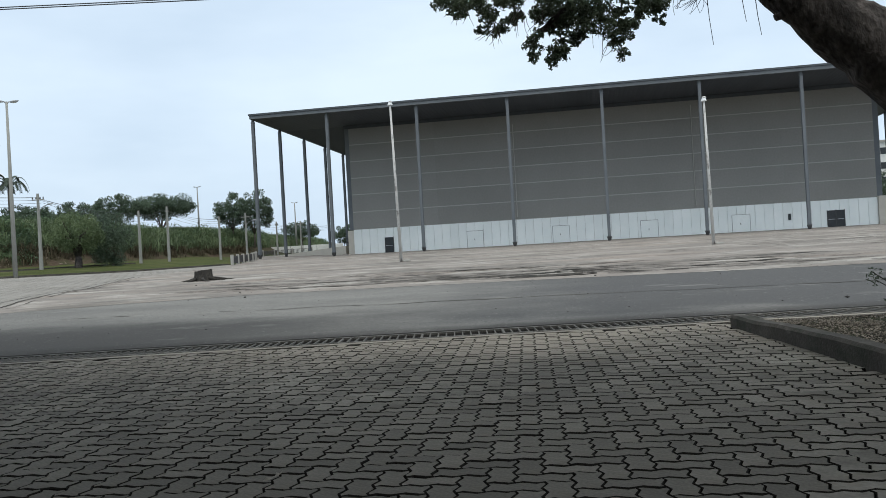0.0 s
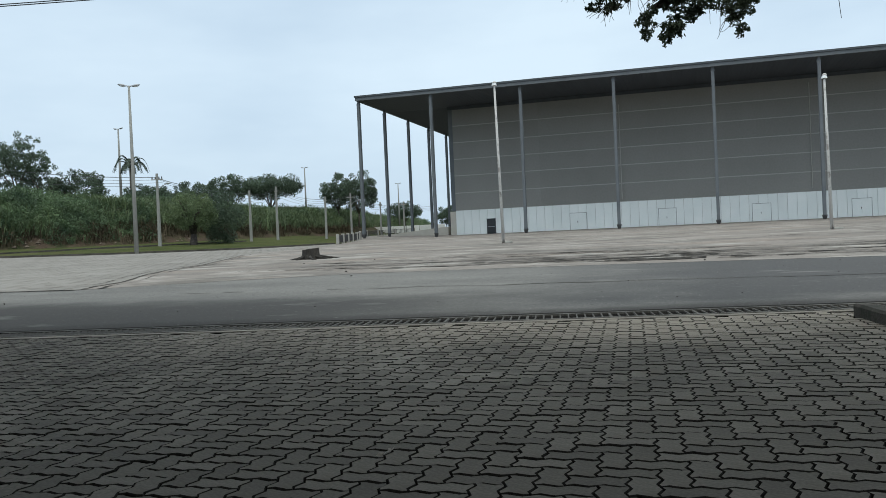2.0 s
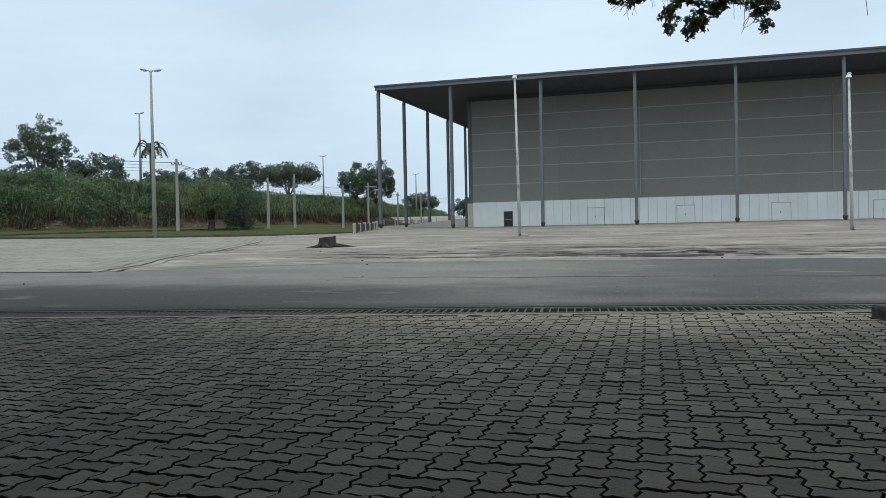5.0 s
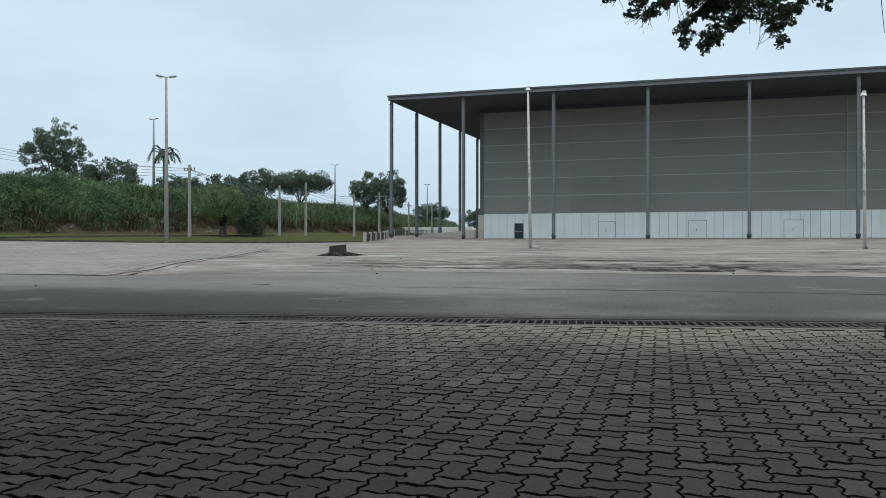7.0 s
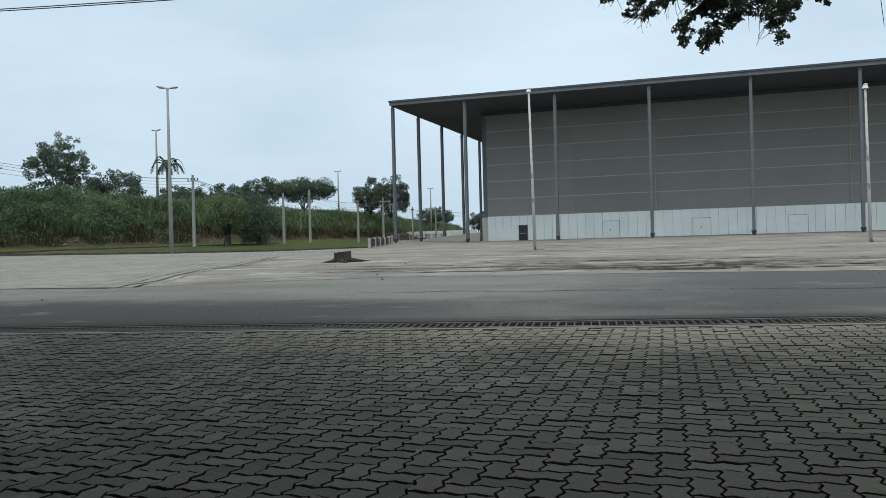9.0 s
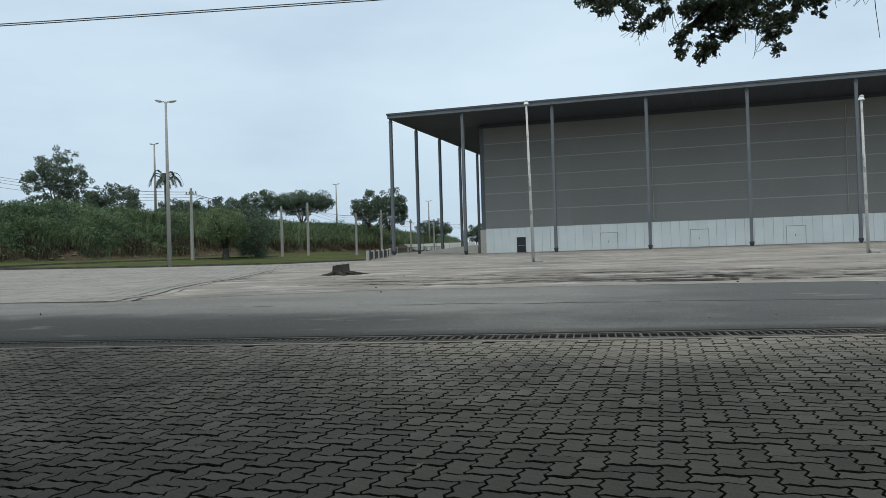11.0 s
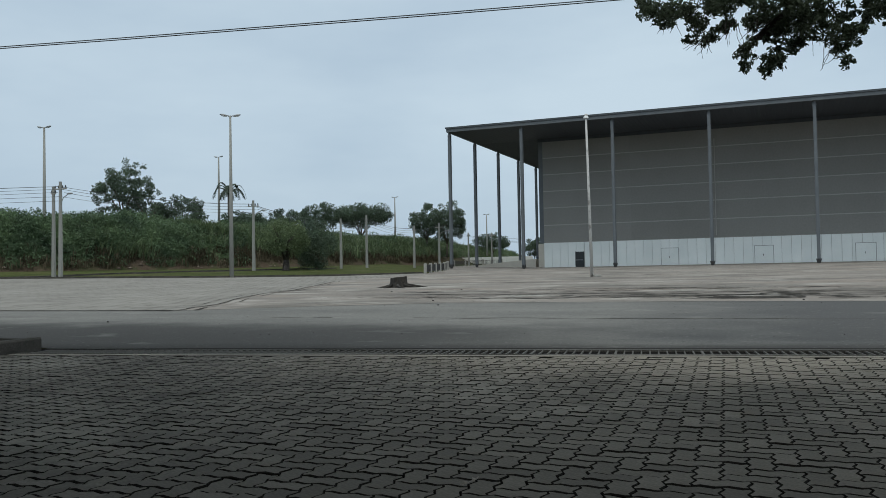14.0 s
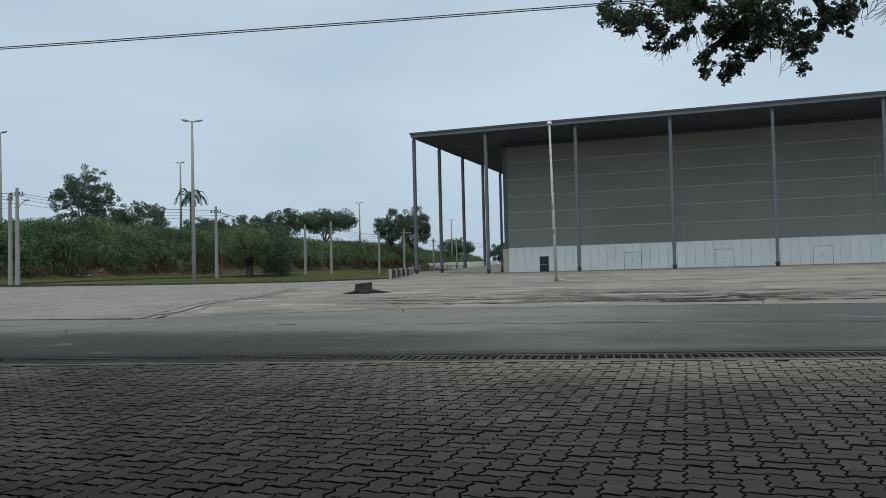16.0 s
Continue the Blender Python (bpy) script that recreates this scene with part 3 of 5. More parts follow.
def paving_cells():
    """The herringbone bond: pavers lying across and along, with their centres."""
    c, s = math.cos(TURN_PAVING), math.sin(TURN_PAVING)
    for j in range(-75, 85):
        for i in range(-90, 90):
            k = (i - j) % 4
            if k not in (0, 3):
                continue
            w, h = (2, 1) if k == 0 else (1, 2)
            u, v = (i + w / 2) * PITCH, (j + h / 2) * PITCH
            x, y = c * u - s * v, s * u + c * v
            if -8.5 < y < drain_near(x) - 0.11 and kerb_left(y) - 0.06 < x < kerb_right(y) + 0.06:
                yield w, h, x, y


def paving():
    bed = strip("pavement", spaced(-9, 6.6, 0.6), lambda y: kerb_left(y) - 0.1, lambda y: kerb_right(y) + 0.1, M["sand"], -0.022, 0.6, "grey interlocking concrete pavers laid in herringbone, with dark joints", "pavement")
    shapes = {(2, 1): brick_mesh(2, 1), (1, 2): brick_mesh(1, 2)}
    singles = {}
    for k, (v, f) in shapes.items():
        me = bpy.data.meshes.new("brick")
        me.from_pydata(v, [], f)
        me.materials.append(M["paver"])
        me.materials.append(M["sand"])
        me.materials.append(M["edge_dirt_shade"])
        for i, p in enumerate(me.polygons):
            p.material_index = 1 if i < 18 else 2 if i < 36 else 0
        singles[k] = me
    rng = np.random.default_rng(7)
    verts, faces, base = [], [], 0
    made = 0
    for w, h, x, y in paving_cells():
        tilt = rng.normal(0, 0.0045, 2)
        lift = rng.normal(0, 0.0016)
        m = Matrix.Translation((x, y, ground_z(x, y) + lift)) @ Euler((0.0165 + tilt[0], tilt[1], TURN_PAVING + rng.normal(0, 0.006))).to_matrix().to_4x4()
        if made < 300 and -0.2 < x < 3.4 and 0.05 < y < 2.6:
            ob = new("brick", singles[(w, h)])
            ob.parent = bed
            ob.matrix_basis = m
            made += 1
            continue
        v, f = shapes[(w, h)]
        a = np.array(v) @ np.array(m.to_3x3()).T + np.array(m.translation)
        verts.extend(a.tolist())
        faces.extend(tuple(i + base for i in q) for q in f)
        base += len(v)
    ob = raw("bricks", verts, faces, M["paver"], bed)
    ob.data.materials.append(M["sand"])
    ob.data.materials.append(M["edge_dirt_shade"])
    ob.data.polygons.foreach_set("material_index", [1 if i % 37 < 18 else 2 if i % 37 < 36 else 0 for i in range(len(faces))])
    ob["kind"] = "stuff"


def kerb_run(name, edge, ys, side, label, corner=None):
    """A kerb along an edge; side tells where the bed behind it lies."""
    bm = bmesh.new()
    rings = []
    for y in ys:
        x = edge(y)
        z = ground_z(x, y)
        prof = ((0, -0.08), (0, 0.125), (0.02, 0.15), (0.13, 0.15), (0.15, 0.13), (0.15, -0.08))
        if side > 0:
            prof = tuple((px, pz - 0.035 * smooth_step(3.2, 5.6, y) * (pz > 0)) for px, pz in prof)
        wob = 0.02 * noise.noise(Vector((y * 1.9, side, 0)))
        if side < 0:
            z -= 0.05 * smooth_step(2.9, 3.3, y) * (1 - smooth_step(3.5, 3.8, y))
        rings.append([bm.verts.new((x + side * (px + wob), y, z + pz + 0.6 * wob)) for px, pz in prof])
    for a, b in zip(rings, rings[1:]):
        for k in range(5):
            bm.faces.new((a[k], a[k + 1], b[k + 1], b[k]))
    bm.faces.new(rings[0])
    bm.faces.new(rings[-1][::-1])
    bmesh.ops.recalc_face_normals(bm, faces=bm.faces)
    return tagged(part(name, bm, M["kerb"]), label, "kerb", kind="structure")


def kerb_front(name, xs, line, label, high=0.15):
    bm = bmesh.new()
    rings = []
    for x in xs:
        y = line(x)
        z = ground_z(x, y)
        wob = 0.01 * noise.noise(Vector((x * 1.9, 5, 0)))
        rings.append([bm.verts.new((x, y - py, z + pz + wob)) for py, pz in ((0, -0.08), (0, high - 0.025), (0.02, high), (0.12, high), (0.14, high - 0.02), (0.14, -0.08))])
    for a, b in zip(rings, rings[1:]):
        for k in range(5):
            bm.faces.new((a[k], a[k + 1], b[k + 1], b[k]))
    bm.faces.new(rings[0])
    bm.faces.new(rings[-1][::-1])
    bmesh.ops.recalc_face_normals(bm, faces=bm.faces)
    return tagged(part(name, bm, M["kerb"]), label, "kerb", kind="structure")


def bed_sheet(name, left, right, y0, front, mat, label, rise=0.11, brim=0.11):
    """Soil up to a front line, falling to its brim there."""
    verts, faces, rows, cols = [], [], 46, 34
    for j in range(rows + 1):
        for k in range(cols + 1):
            y = y0 + (front(2.0) - y0) * j / rows
            a, b = left(y), right(y)
            x = a + (b - a) * (k / cols) ** 1.5 if b > 10 else b - (b - a) * (k / cols) ** 1.5
            y = y0 + (front(x) - y0) * j / rows
            up = rise + (brim - rise) * smooth_step(0.5, 0.05, front(x) - y) if brim != rise else rise
            verts.append((x, y, ground_z(x, y) + up + 0.03 * noise.noise(Vector((x * 1.5, y * 1.5, 0)))))
    for j in range(rows):
        for k in range(cols):
            i = j * (cols + 1) + k
            faces.append((i, i + 1, i + cols + 2, i + cols + 1))
    return tagged(raw(name, verts, faces, mat, smooth=True), label, "planting bed", kind="structure")


def bed_front_right(x):
    return 5.62 + 0.16 * (x - 3.9)


def bed_front_left(x):
    return 5.12 + 0.03 * (x + 6.2)


kerb_run("kerb_right", kerb_right, spaced(-9, 5.62, 0.2), 1, "weathered dark concrete kerb round a gravel bed")
kerb_run("kerb_left", kerb_left, spaced(-9, 5.12, 0.2), -1, "mossy dark concrete kerb round a planting bed")
kerb_front("kerb_front_right", spaced(4.06, 20, 0.6), bed_front_right, "low weathered concrete kerb along the road side of a bed", 0.05)
kerb_front("kerb_front_left", spaced(-20, -6.37, 0.6), bed_front_left, "weathered concrete kerb along the road side of a bed", 0.13)
bed_sheet("planting_bed_right", lambda y: kerb_right(y) + 0.14, lambda y: 20.0, -9, lambda x: bed_front_right(x) - 0.1, M["bed"], "planting bed of brown soil covered with gravel", 0.11, 0.03)
bed_sheet("planting_bed_left", lambda y: -20.0, lambda y: kerb_left(y) - 0.14, -9, lambda x: bed_front_left(x) - 0.1, M["bed"], "planting bed of dark soil with sparse grass")
# plain unseen wall, added behind the viewer to cut the light from the rear
bm = box(bmesh.new(), -16, -10.4, -0.4, 16, -10.1, 5.2, 0.02)
tagged(part("wall_south", bm, M["beige"]), "plain unseen wall added to block light from behind", "wall", kind="structure")
# ground behind the viewer
strip("pavement_back", [-40, -20, -9.05], lambda y: -40.0, lambda y: 40.0, M["asphalt"], -0.012, 4, "grey paved yard", "pavement")


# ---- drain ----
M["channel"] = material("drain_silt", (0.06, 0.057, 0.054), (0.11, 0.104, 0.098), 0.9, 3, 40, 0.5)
M["grate"] = material("grate_concrete", (0.10, 0.096, 0.088), (0.19, 0.182, 0.168), 0.9, 1.5, 40, 0.4, spec=0.2)


def drain():
    root = thing("drain", (0, 0, 0), "long drain with a slotted concrete grate between pavers and road", "drain")
    ang = math.atan(0.16)
    u, v = Vector((math.cos(ang), math.sin(ang), 0)), Vector((-math.sin(ang), math.cos(ang), 0))
    o = Vector((0, drain_near(0), 0))

    def run(name, a, b, z0, z1, mat, s0=-6.1, s1=14.0, label=""):
        bm = bmesh.new()
        prev = None
        for s in spaced(s0, s1, 0.65):
            ring = []
            for d, z in ((a, z0), (a, z1), (b, z1), (b, z0)):
                p = o + u * s + v * d
                wob = 0.004 * noise.noise(Vector((s * 1.3, d, 1)))
                ring.append(bm.verts.new((p.x, p.y, ground_z(p.x, p.y) + z + wob)))
            if prev:
                for k in range(4):
                    bm.faces.new((prev[k], prev[(k + 1) % 4], ring[(k + 1) % 4], ring[k]))
            prev = ring
        bmesh.ops.recalc_face_normals(bm, faces=bm.faces)
        part(name, bm, mat, root, label)

    run("edge_strip", -0.10, 0.0, -0.06, 0.004, M["strip"])
    run("edge_strip", 0.02, 0.045, -0.06, 0.0, M["strip"])
    # black strip in place of the shadow under the pale edge strip
    run("silt", -0.135, -0.102, -0.06, -0.002, M["edge_dirt_shade"], label="black line painted as shadow along the paver edge")
    run("silt", 0.602, 0.73, -0.06, -0.002, M["edge_dirt_shade"])
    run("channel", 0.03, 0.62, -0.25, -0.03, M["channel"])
    run("frame", 0.06, 0.11, -0.06, 0.004, M["grate"])
    run("frame", 0.55, 0.60, -0.06, 0.0, M["grate"])
    bm = bmesh.new()
    box(bm, -0.007, 0.11, -0.05, 0.007, 0.55, -0.003, 0.002)
    me = bpy.data.meshes.new("bar")
    bm.to_mesh(me)
    bm.free()
    me.materials.append(M["grate"])
    k = 0
    for s in spaced(-6.0, 13.9, 0.086):
        ob = new("bar", me)
        ob.parent = root
        p = o + u * s
        wide = 1.8 if k % 10 == 0 else 1.0
        ob.matrix_basis = pose(p.x, p.y, ground_z(p.x, p.y + 0.3), 0, 0, math.degrees(ang)) @ Matrix.Diagonal((wide, 1, 1, 1))
        k += 1


drain()

# ---- exhibition hall ----
def hall():
    root = thing("exhibition_hall", (0, 98, ground_z(0, 98)), "large grey exhibition hall with white base and flat canopy roof", "building")
    x0, x1, zb = -25.7, 34.7, 1.5
    lines = [4.64, 6.8, 8.94, 10.99, 13.05, 15.1, 17.5]

    def put(name, mat, boxes, label="", parent=root, bevel=0.0):
        bm = bmesh.new()
        for b in boxes:
            box(bm, *b, bevel)
        bmesh.ops.translate(bm, verts=bm.verts, vec=-Vector(root.matrix_basis.translation))
        return part(name, bm, mat, parent, label)

    # solid walls behind the panels
    put("wall", M["joint_light"], [(x0, 98.08, zb - 0.4, x1, 98.4, 17.5)], "pale grey backing wall")
    put("side_wall", M["clad"], [(x0, 98.4, zb - 0.4, x0 + 0.3, 150, 17.3)])
    put("side_wall", M["clad"], [(x1 - 0.3, 98.4, zb - 0.4, x1, 150, 17.3)])
    put("back_wall", M["clad"], [(x0, 149.7, zb - 0.4, x1, 150, 17.3)])
    # grey cladding, bay by bay
    edges = [x0] + [-15 + 10 * k for k in range(5)] + [x1]
    for a, b in zip(edges, edges[1:]):
        for z0, z1 in zip(lines, lines[1:]):
            put("cladding_panel", M["clad"], [(a + 0.0015, 98.0, z0 + 0.05, b - 0.0015, 98.08, z1 - 0.05)])
    for z in lines[1:-1]:
        put("joint_strip", M["joint_light"], [(x0 + 0.02, 97.965, z - 0.055, x1 - 0.02, 98.04, z + 0.055)], "pale horizontal joint strip")
    # white base panels
    n = 60
    w = (x1 - x0) / n
    for k in range(n):
        put("base_panel", M["white_panel"], [(x0 + k * w + 0.014, 97.93, zb + 0.12, x0 + (k + 1) * w - 0.014, 98.07, 4.62)])
    put("plinth", M["concrete"], [(x0, 97.86, zb - 0.4, x1, 98.08, zb + 0.11)])
    # pier and downpipe at the corners
    put("corner_pier", M["beige"], [(-26.5, 98.2, zb - 0.4, x0 - 0.004, 100.5, 4.55)], "beige rendered low corner wall")
    put("corner_pier", M["beige"], [(x1 + 0.004, 97.6, zb - 0.4, x1 + 2.2, 100.5, 4.75)], "beige rendered low corner wall")
    put("corner_duct", M["steel"], [(x0 - 0.55, 98.1, 4.6, x0 - 0.006, 98.7, 17.1)], "dark steel corner duct")
    put("corner_duct", M["steel"], [(x1 + 0.006, 98.1, 4.75, x1 + 0.6, 98.7, 17.1)], "dark steel corner duct")
    for x, z0, z1 in ((-5.4, 4.9, 16.0), (15.2, 5.0, 16.6)):
        bm = tube(bmesh.new(), [(x, 97.93, z0), (x, 97.93, z1)], [0.06, 0.06], 6)
        bmesh.ops.translate(bm, verts=bm.verts, vec=-Vector(root.matrix_basis.translation))
        part("downpipe", bm, M["joint_light"], root)
    # personnel doors set in the base
    for x in (-11.58, -1.32, 8.88, 19.1):
        d = put("double_door", M["white_panel"], [(x, 97.90, zb + 0.12, x + 0.94, 97.925, 3.55)], "white steel double door leaf")
        put("second_leaf", M["white_panel"], [(x + 0.97, 97.90, zb + 0.12, x + 1.91, 97.925, 3.55)], parent=d)
        for jamb in ((x - 0.06, 97.895, zb + 0.12, x - 0.01, 97.93, 3.62), (x + 1.92, 97.895, zb + 0.12, x + 1.97, 97.93, 3.62), (x - 0.01, 97.895, 3.57, x + 1.92, 97.93, 3.62)):
            put("frame", M["door_rim"], [jamb], parent=d)
        put("handle", M["dark"], [(x + 0.85, 97.84, 2.45, x + 0.91, 97.897, 2.65)], parent=d)
    for x, wd in ((-21.75, 1.0), (29.35, 0.85), (30.3, 0.85)):
        d = put("dark_door", M["dark"], [(x, 97.86, zb + 0.08, x + wd, 97.925, 3.45)], "black glazed single door")
        put("push_bar", M["lamp_metal"], [(x + 0.08, 97.82, 2.42, x + wd - 0.08, 97.857, 2.48)], parent=d)
        for jamb in ((x - 0.05, 97.85, zb + 0.08, x - 0.005, 97.93, 3.5), (x + wd + 0.005, 97.85, zb + 0.08, x + wd + 0.05, 97.93, 3.5)):
            put("frame", M["iron"], [jamb], parent=d)
    put("wall_box", M["dark"], [(25.15, 97.8, 2.65, 25.45, 97.925, 3.35)], "small black box on the wall")
    # roof
    rx0, rx1, ry0, ry1 = -34.22, 45.2, 87.5, 150.5
    put("roof_deck", M["fascia"], [(rx0 + 0.2, ry0 + 0.2, 17.55, rx1 - 0.2, ry1 - 0.2, 17.95)])
    for label, box_at in (("slate grey folded metal fascia", (rx0, ry0, 17.47, rx1, ry0 + 0.2, 17.84)), ("", (rx0, ry0 + 0.2, 17.47, rx0 + 0.2, ry1, 17.84)), ("", (rx1 - 0.2, ry0 + 0.2, 17.47, rx1, ry1, 17.84))):
        put("fascia", M["steel"], [box_at], label)
    put("fascia_cap", M["fascia"], [(rx0 - 0.1, ry0 - 0.1, 17.845, rx1 + 0.1, ry0 + 0.3, 18.03)], "dark metal cap along the roof edge")
    put("fascia_cap", M["fascia"], [(rx0 - 0.1, ry0 + 0.305, 17.845, rx0 + 0.3, ry1, 18.03)])
    # added dark band that draws the soffit's shade on the wall top
    put("eaves_beam", M["soffit"], [(x0 - 0.55, 97.82, 17.1, x1 + 0.55, 97.99, 17.5)], "dark band standing for the shade where the wall meets the soffit")

    def ribbed(a, b, across, lo, hi):
        """One folded sheet with ribs, at the underside of the canopy."""
        bm = bmesh.new()
        rows = []
        for k in range(int((b - a) / 0.5)):
            s = a + 0.5 * k
            for d, z in ((0.0, 17.52), (0.3, 17.52), (0.32, 17.54), (0.48, 17.54)):
                rows.append([bm.verts.new(v) for v in (((s + d, lo, z), (s + d, hi, z)) if across else ((lo, s + d, z), (hi, s + d, z)))])
        for p, q in zip(rows, rows[1:]):
            bm.faces.new((p[0], p[1], q[1], q[0]))
        bmesh.ops.translate(bm, verts=bm.verts, vec=-Vector(root.matrix_basis.translation))
        part("soffit", bm, M["soffit"], root, "ribbed dark grey soffit sheet")

    ribbed(rx0 + 0.21, rx1 - 0.21, True, ry0 + 0.2, 98.0)
    ribbed(98.1, 148, False, rx0 + 0.2, x0 - 0.6)
    # columns
    spots = [(-34.02, 88.0), (-25.3, 88.0)] + [(-35.05 + 10 * k, 88.0) for k in range(2, 9)] + [(-34.02, 96.45 + 9.1 * k) for k in range(5)] + [(44.6, 96.45 + 9.1 * k) for k in range(5)]
    for x, y in spots:
        z = ground_z(x, y)
        bm = bmesh.new()
        # rolled steel section: two flanges and a web
        box(bm, x - 0.155, y - 0.2, z + 0.35, x + 0.155, y - 0.15, 17.1)
        box(bm, x - 0.155, y + 0.15, z + 0.35, x + 0.155, y + 0.2, 17.1)
        box(bm, x - 0.12, y - 0.148, z + 0.35, x + 0.12, y + 0.148, 17.1)
        bmesh.ops.translate(bm, verts=bm.verts, vec=-Vector(root.matrix_basis.translation))
        c = part("column", bm, M["steel"], root, "slate grey steel column")
        bm = bmesh.new()
        bmesh.ops.create_cone(bm, cap_ends=True, segments=8, radius1=0.14, radius2=0.27, depth=0.5, matrix=Matrix.Translation((x, y, z + 0.2)))
        bmesh.ops.translate(bm, verts=bm.verts, vec=-Vector(root.matrix_basis.translation))
        part("base_shoe", bm, M["iron"], c)
        bm = bmesh.new()
        bmesh.ops.create_cone(bm, cap_ends=True, segments=8, radius1=0.26, radius2=0.12, depth=0.45, matrix=Matrix.Translation((x, y, 17.3)))
        bmesh.ops.translate(bm, verts=bm.verts, vec=-Vector(root.matrix_basis.translation))
        part("head_shoe", bm, M["steel"], c)


hall()


def ramp():
    bm = bmesh.new()
    sec = []
    for y in (99.2, 150):
        sec.append([bm.verts.new(v) for v in ((-38.5, y, ground_z(-38, y) - 0.15), (-27.15, y, ground_z(-27, y) - 0.15), (-27.15, y, 2.75), (-29, y, 2.6), (-36, y, ground_z(-36, 99) + 0.12))])
    a, b = sec
    for k in range(5):
        bm.faces.new((a[k], a[(k + 1) % 5], b[(k + 1) % 5], b[k]))
    bm.faces.new(a[::-1])
    bm.faces.new(b)
    bmesh.ops.recalc_face_normals(bm, faces=bm.faces)
    tagged(part("ramp", bm, M["beige"]), "pale concrete ramp rising to the side of the hall", "ramp", kind="structure")


ramp()


# ---- lamps and posts ----
def twin_lamp(x, y, height, radius, label, turn=0.0, z=None):
    z = ground_z(x, y) if z is None else z
    root = thing("street_lamp", (x, y, z), label, "street lamp", "twin-arm street lamps", turn)
    part("pole", tube(bmesh.new(), [(0, 0, -0.1), (0, 0, height * 0.5), (0, 0, height)], [radius, radius * 0.75, radius * 0.45], 10), M["pole"], root, smooth=True)
    for s in (-1, 1):
        bm = tube(bmesh.new(), [(0, 0, height - 0.15), (s * 0.14, 0, height + 0.0), (s * 0.25, 0, height + 0.01)], [0.05, 0.04, 0.035], 6)
        part("arm", bm, M["lamp_metal"], root)
        bm = bmesh.new()
        m = Matrix.Translation((s * 0.45, 0, height + 0.03)) @ Euler((0, -s * 0.2, 0)).to_matrix().to_4x4() @ Matrix.Diagonal((0.3, 0.16, 0.08, 1))
        bmesh.ops.create_uvsphere(bm, u_segments=12, v_segments=8, radius=1, matrix=m)
        head = part("lamp_head", bm, M["lamp_metal"], root, "silver oval lamp head", smooth=True)
        bm = bmesh.new()
        m = Matrix.Translation((s * 0.47, 0, height - 0.02)) @ Euler((0, -s * 0.2, 0)).to_matrix().to_4x4() @ Matrix.Diagonal((0.19, 0.12, 0.055, 1))
        bmesh.ops.create_uvsphere(bm, u_segments=10, v_segments=6, radius=1, matrix=m)
        part("lens", bm, M["lens"], head, smooth=True)
    return root


twin_lamp(-34.58, 47.2, 11.65, 0.16, "tall tapered concrete street lamp with two short heads beside the grass", 35)
twin_lamp(-61.25, 55, 14.05, 0.2, "tall twin-headed street lamp standing behind the overgrown bank", 10, 1.2)
twin_lamp(-68.34, 90, 10.5, 0.2, "tall twin-headed street lamp behind the bank", 0, 6.8)
twin_lamp(-66.3, 140, 9.4, 0.2, "distant twin-headed street lamp behind the bank", 0, 6.3)
twin_lamp(-58.7, 170, 8.9, 0.2, "distant twin-headed street lamp behind the hall", 0, 5.0)
twin_lamp(-81.0, 200, 16.0, 0.2, "distant twin-headed street lamp behind the trees", 0, 3.0)


def slim_lamp(x, y, height, label, lean=0.0):
    z = ground_z(x, y)
    root = thing("lamp_post", (x, y, z), label, "lamp post", "slim white lamp posts")
    root.matrix_basis = pose(x, y, z, 0, lean, 0)
    part("pole", tube(bmesh.new(), [(0, 0, -0.1), (0, 0, height * 0.5), (0, 0, height)], [0.09, 0.072, 0.052], 10), M["pole_white"], root, "pale blotched concrete pole", smooth=True)
    bm = bmesh.new()
    bmesh.ops.create_cone(bm, cap_ends=True, segments=12, radius1=0.15, radius2=0.1, depth=0.13, matrix=Matrix.Translation((0, 0, height + 0.05)))
    head = part("lamp_head", bm, M["lens"], root, "round white lamp head")
    bm = bmesh.new()
    bmesh.ops.create_uvsphere(bm, u_segments=10, v_segments=6, radius=0.11, matrix=Matrix.Translation((0.02, 0, height + 0.15)) @ Matrix.Diagonal((1, 1, 0.7, 1)))
    part("cap", bm, M["pole_white"], head, smooth=True)
    bm = box(bmesh.new(), 0.1, -0.12, -0.02, 0.5, 0.12, 0.09, 0.02)
    part("footing", bm, M["concrete"], root)
    return root


slim_lamp(-7.45, 42.2, 8.6, "slim white blotched lamp post on the forecourt", -0.9)
slim_lamp(8.94, 41.9, 7.35, "slim white blotched lamp post with a dirt-stained footing", -0.6)


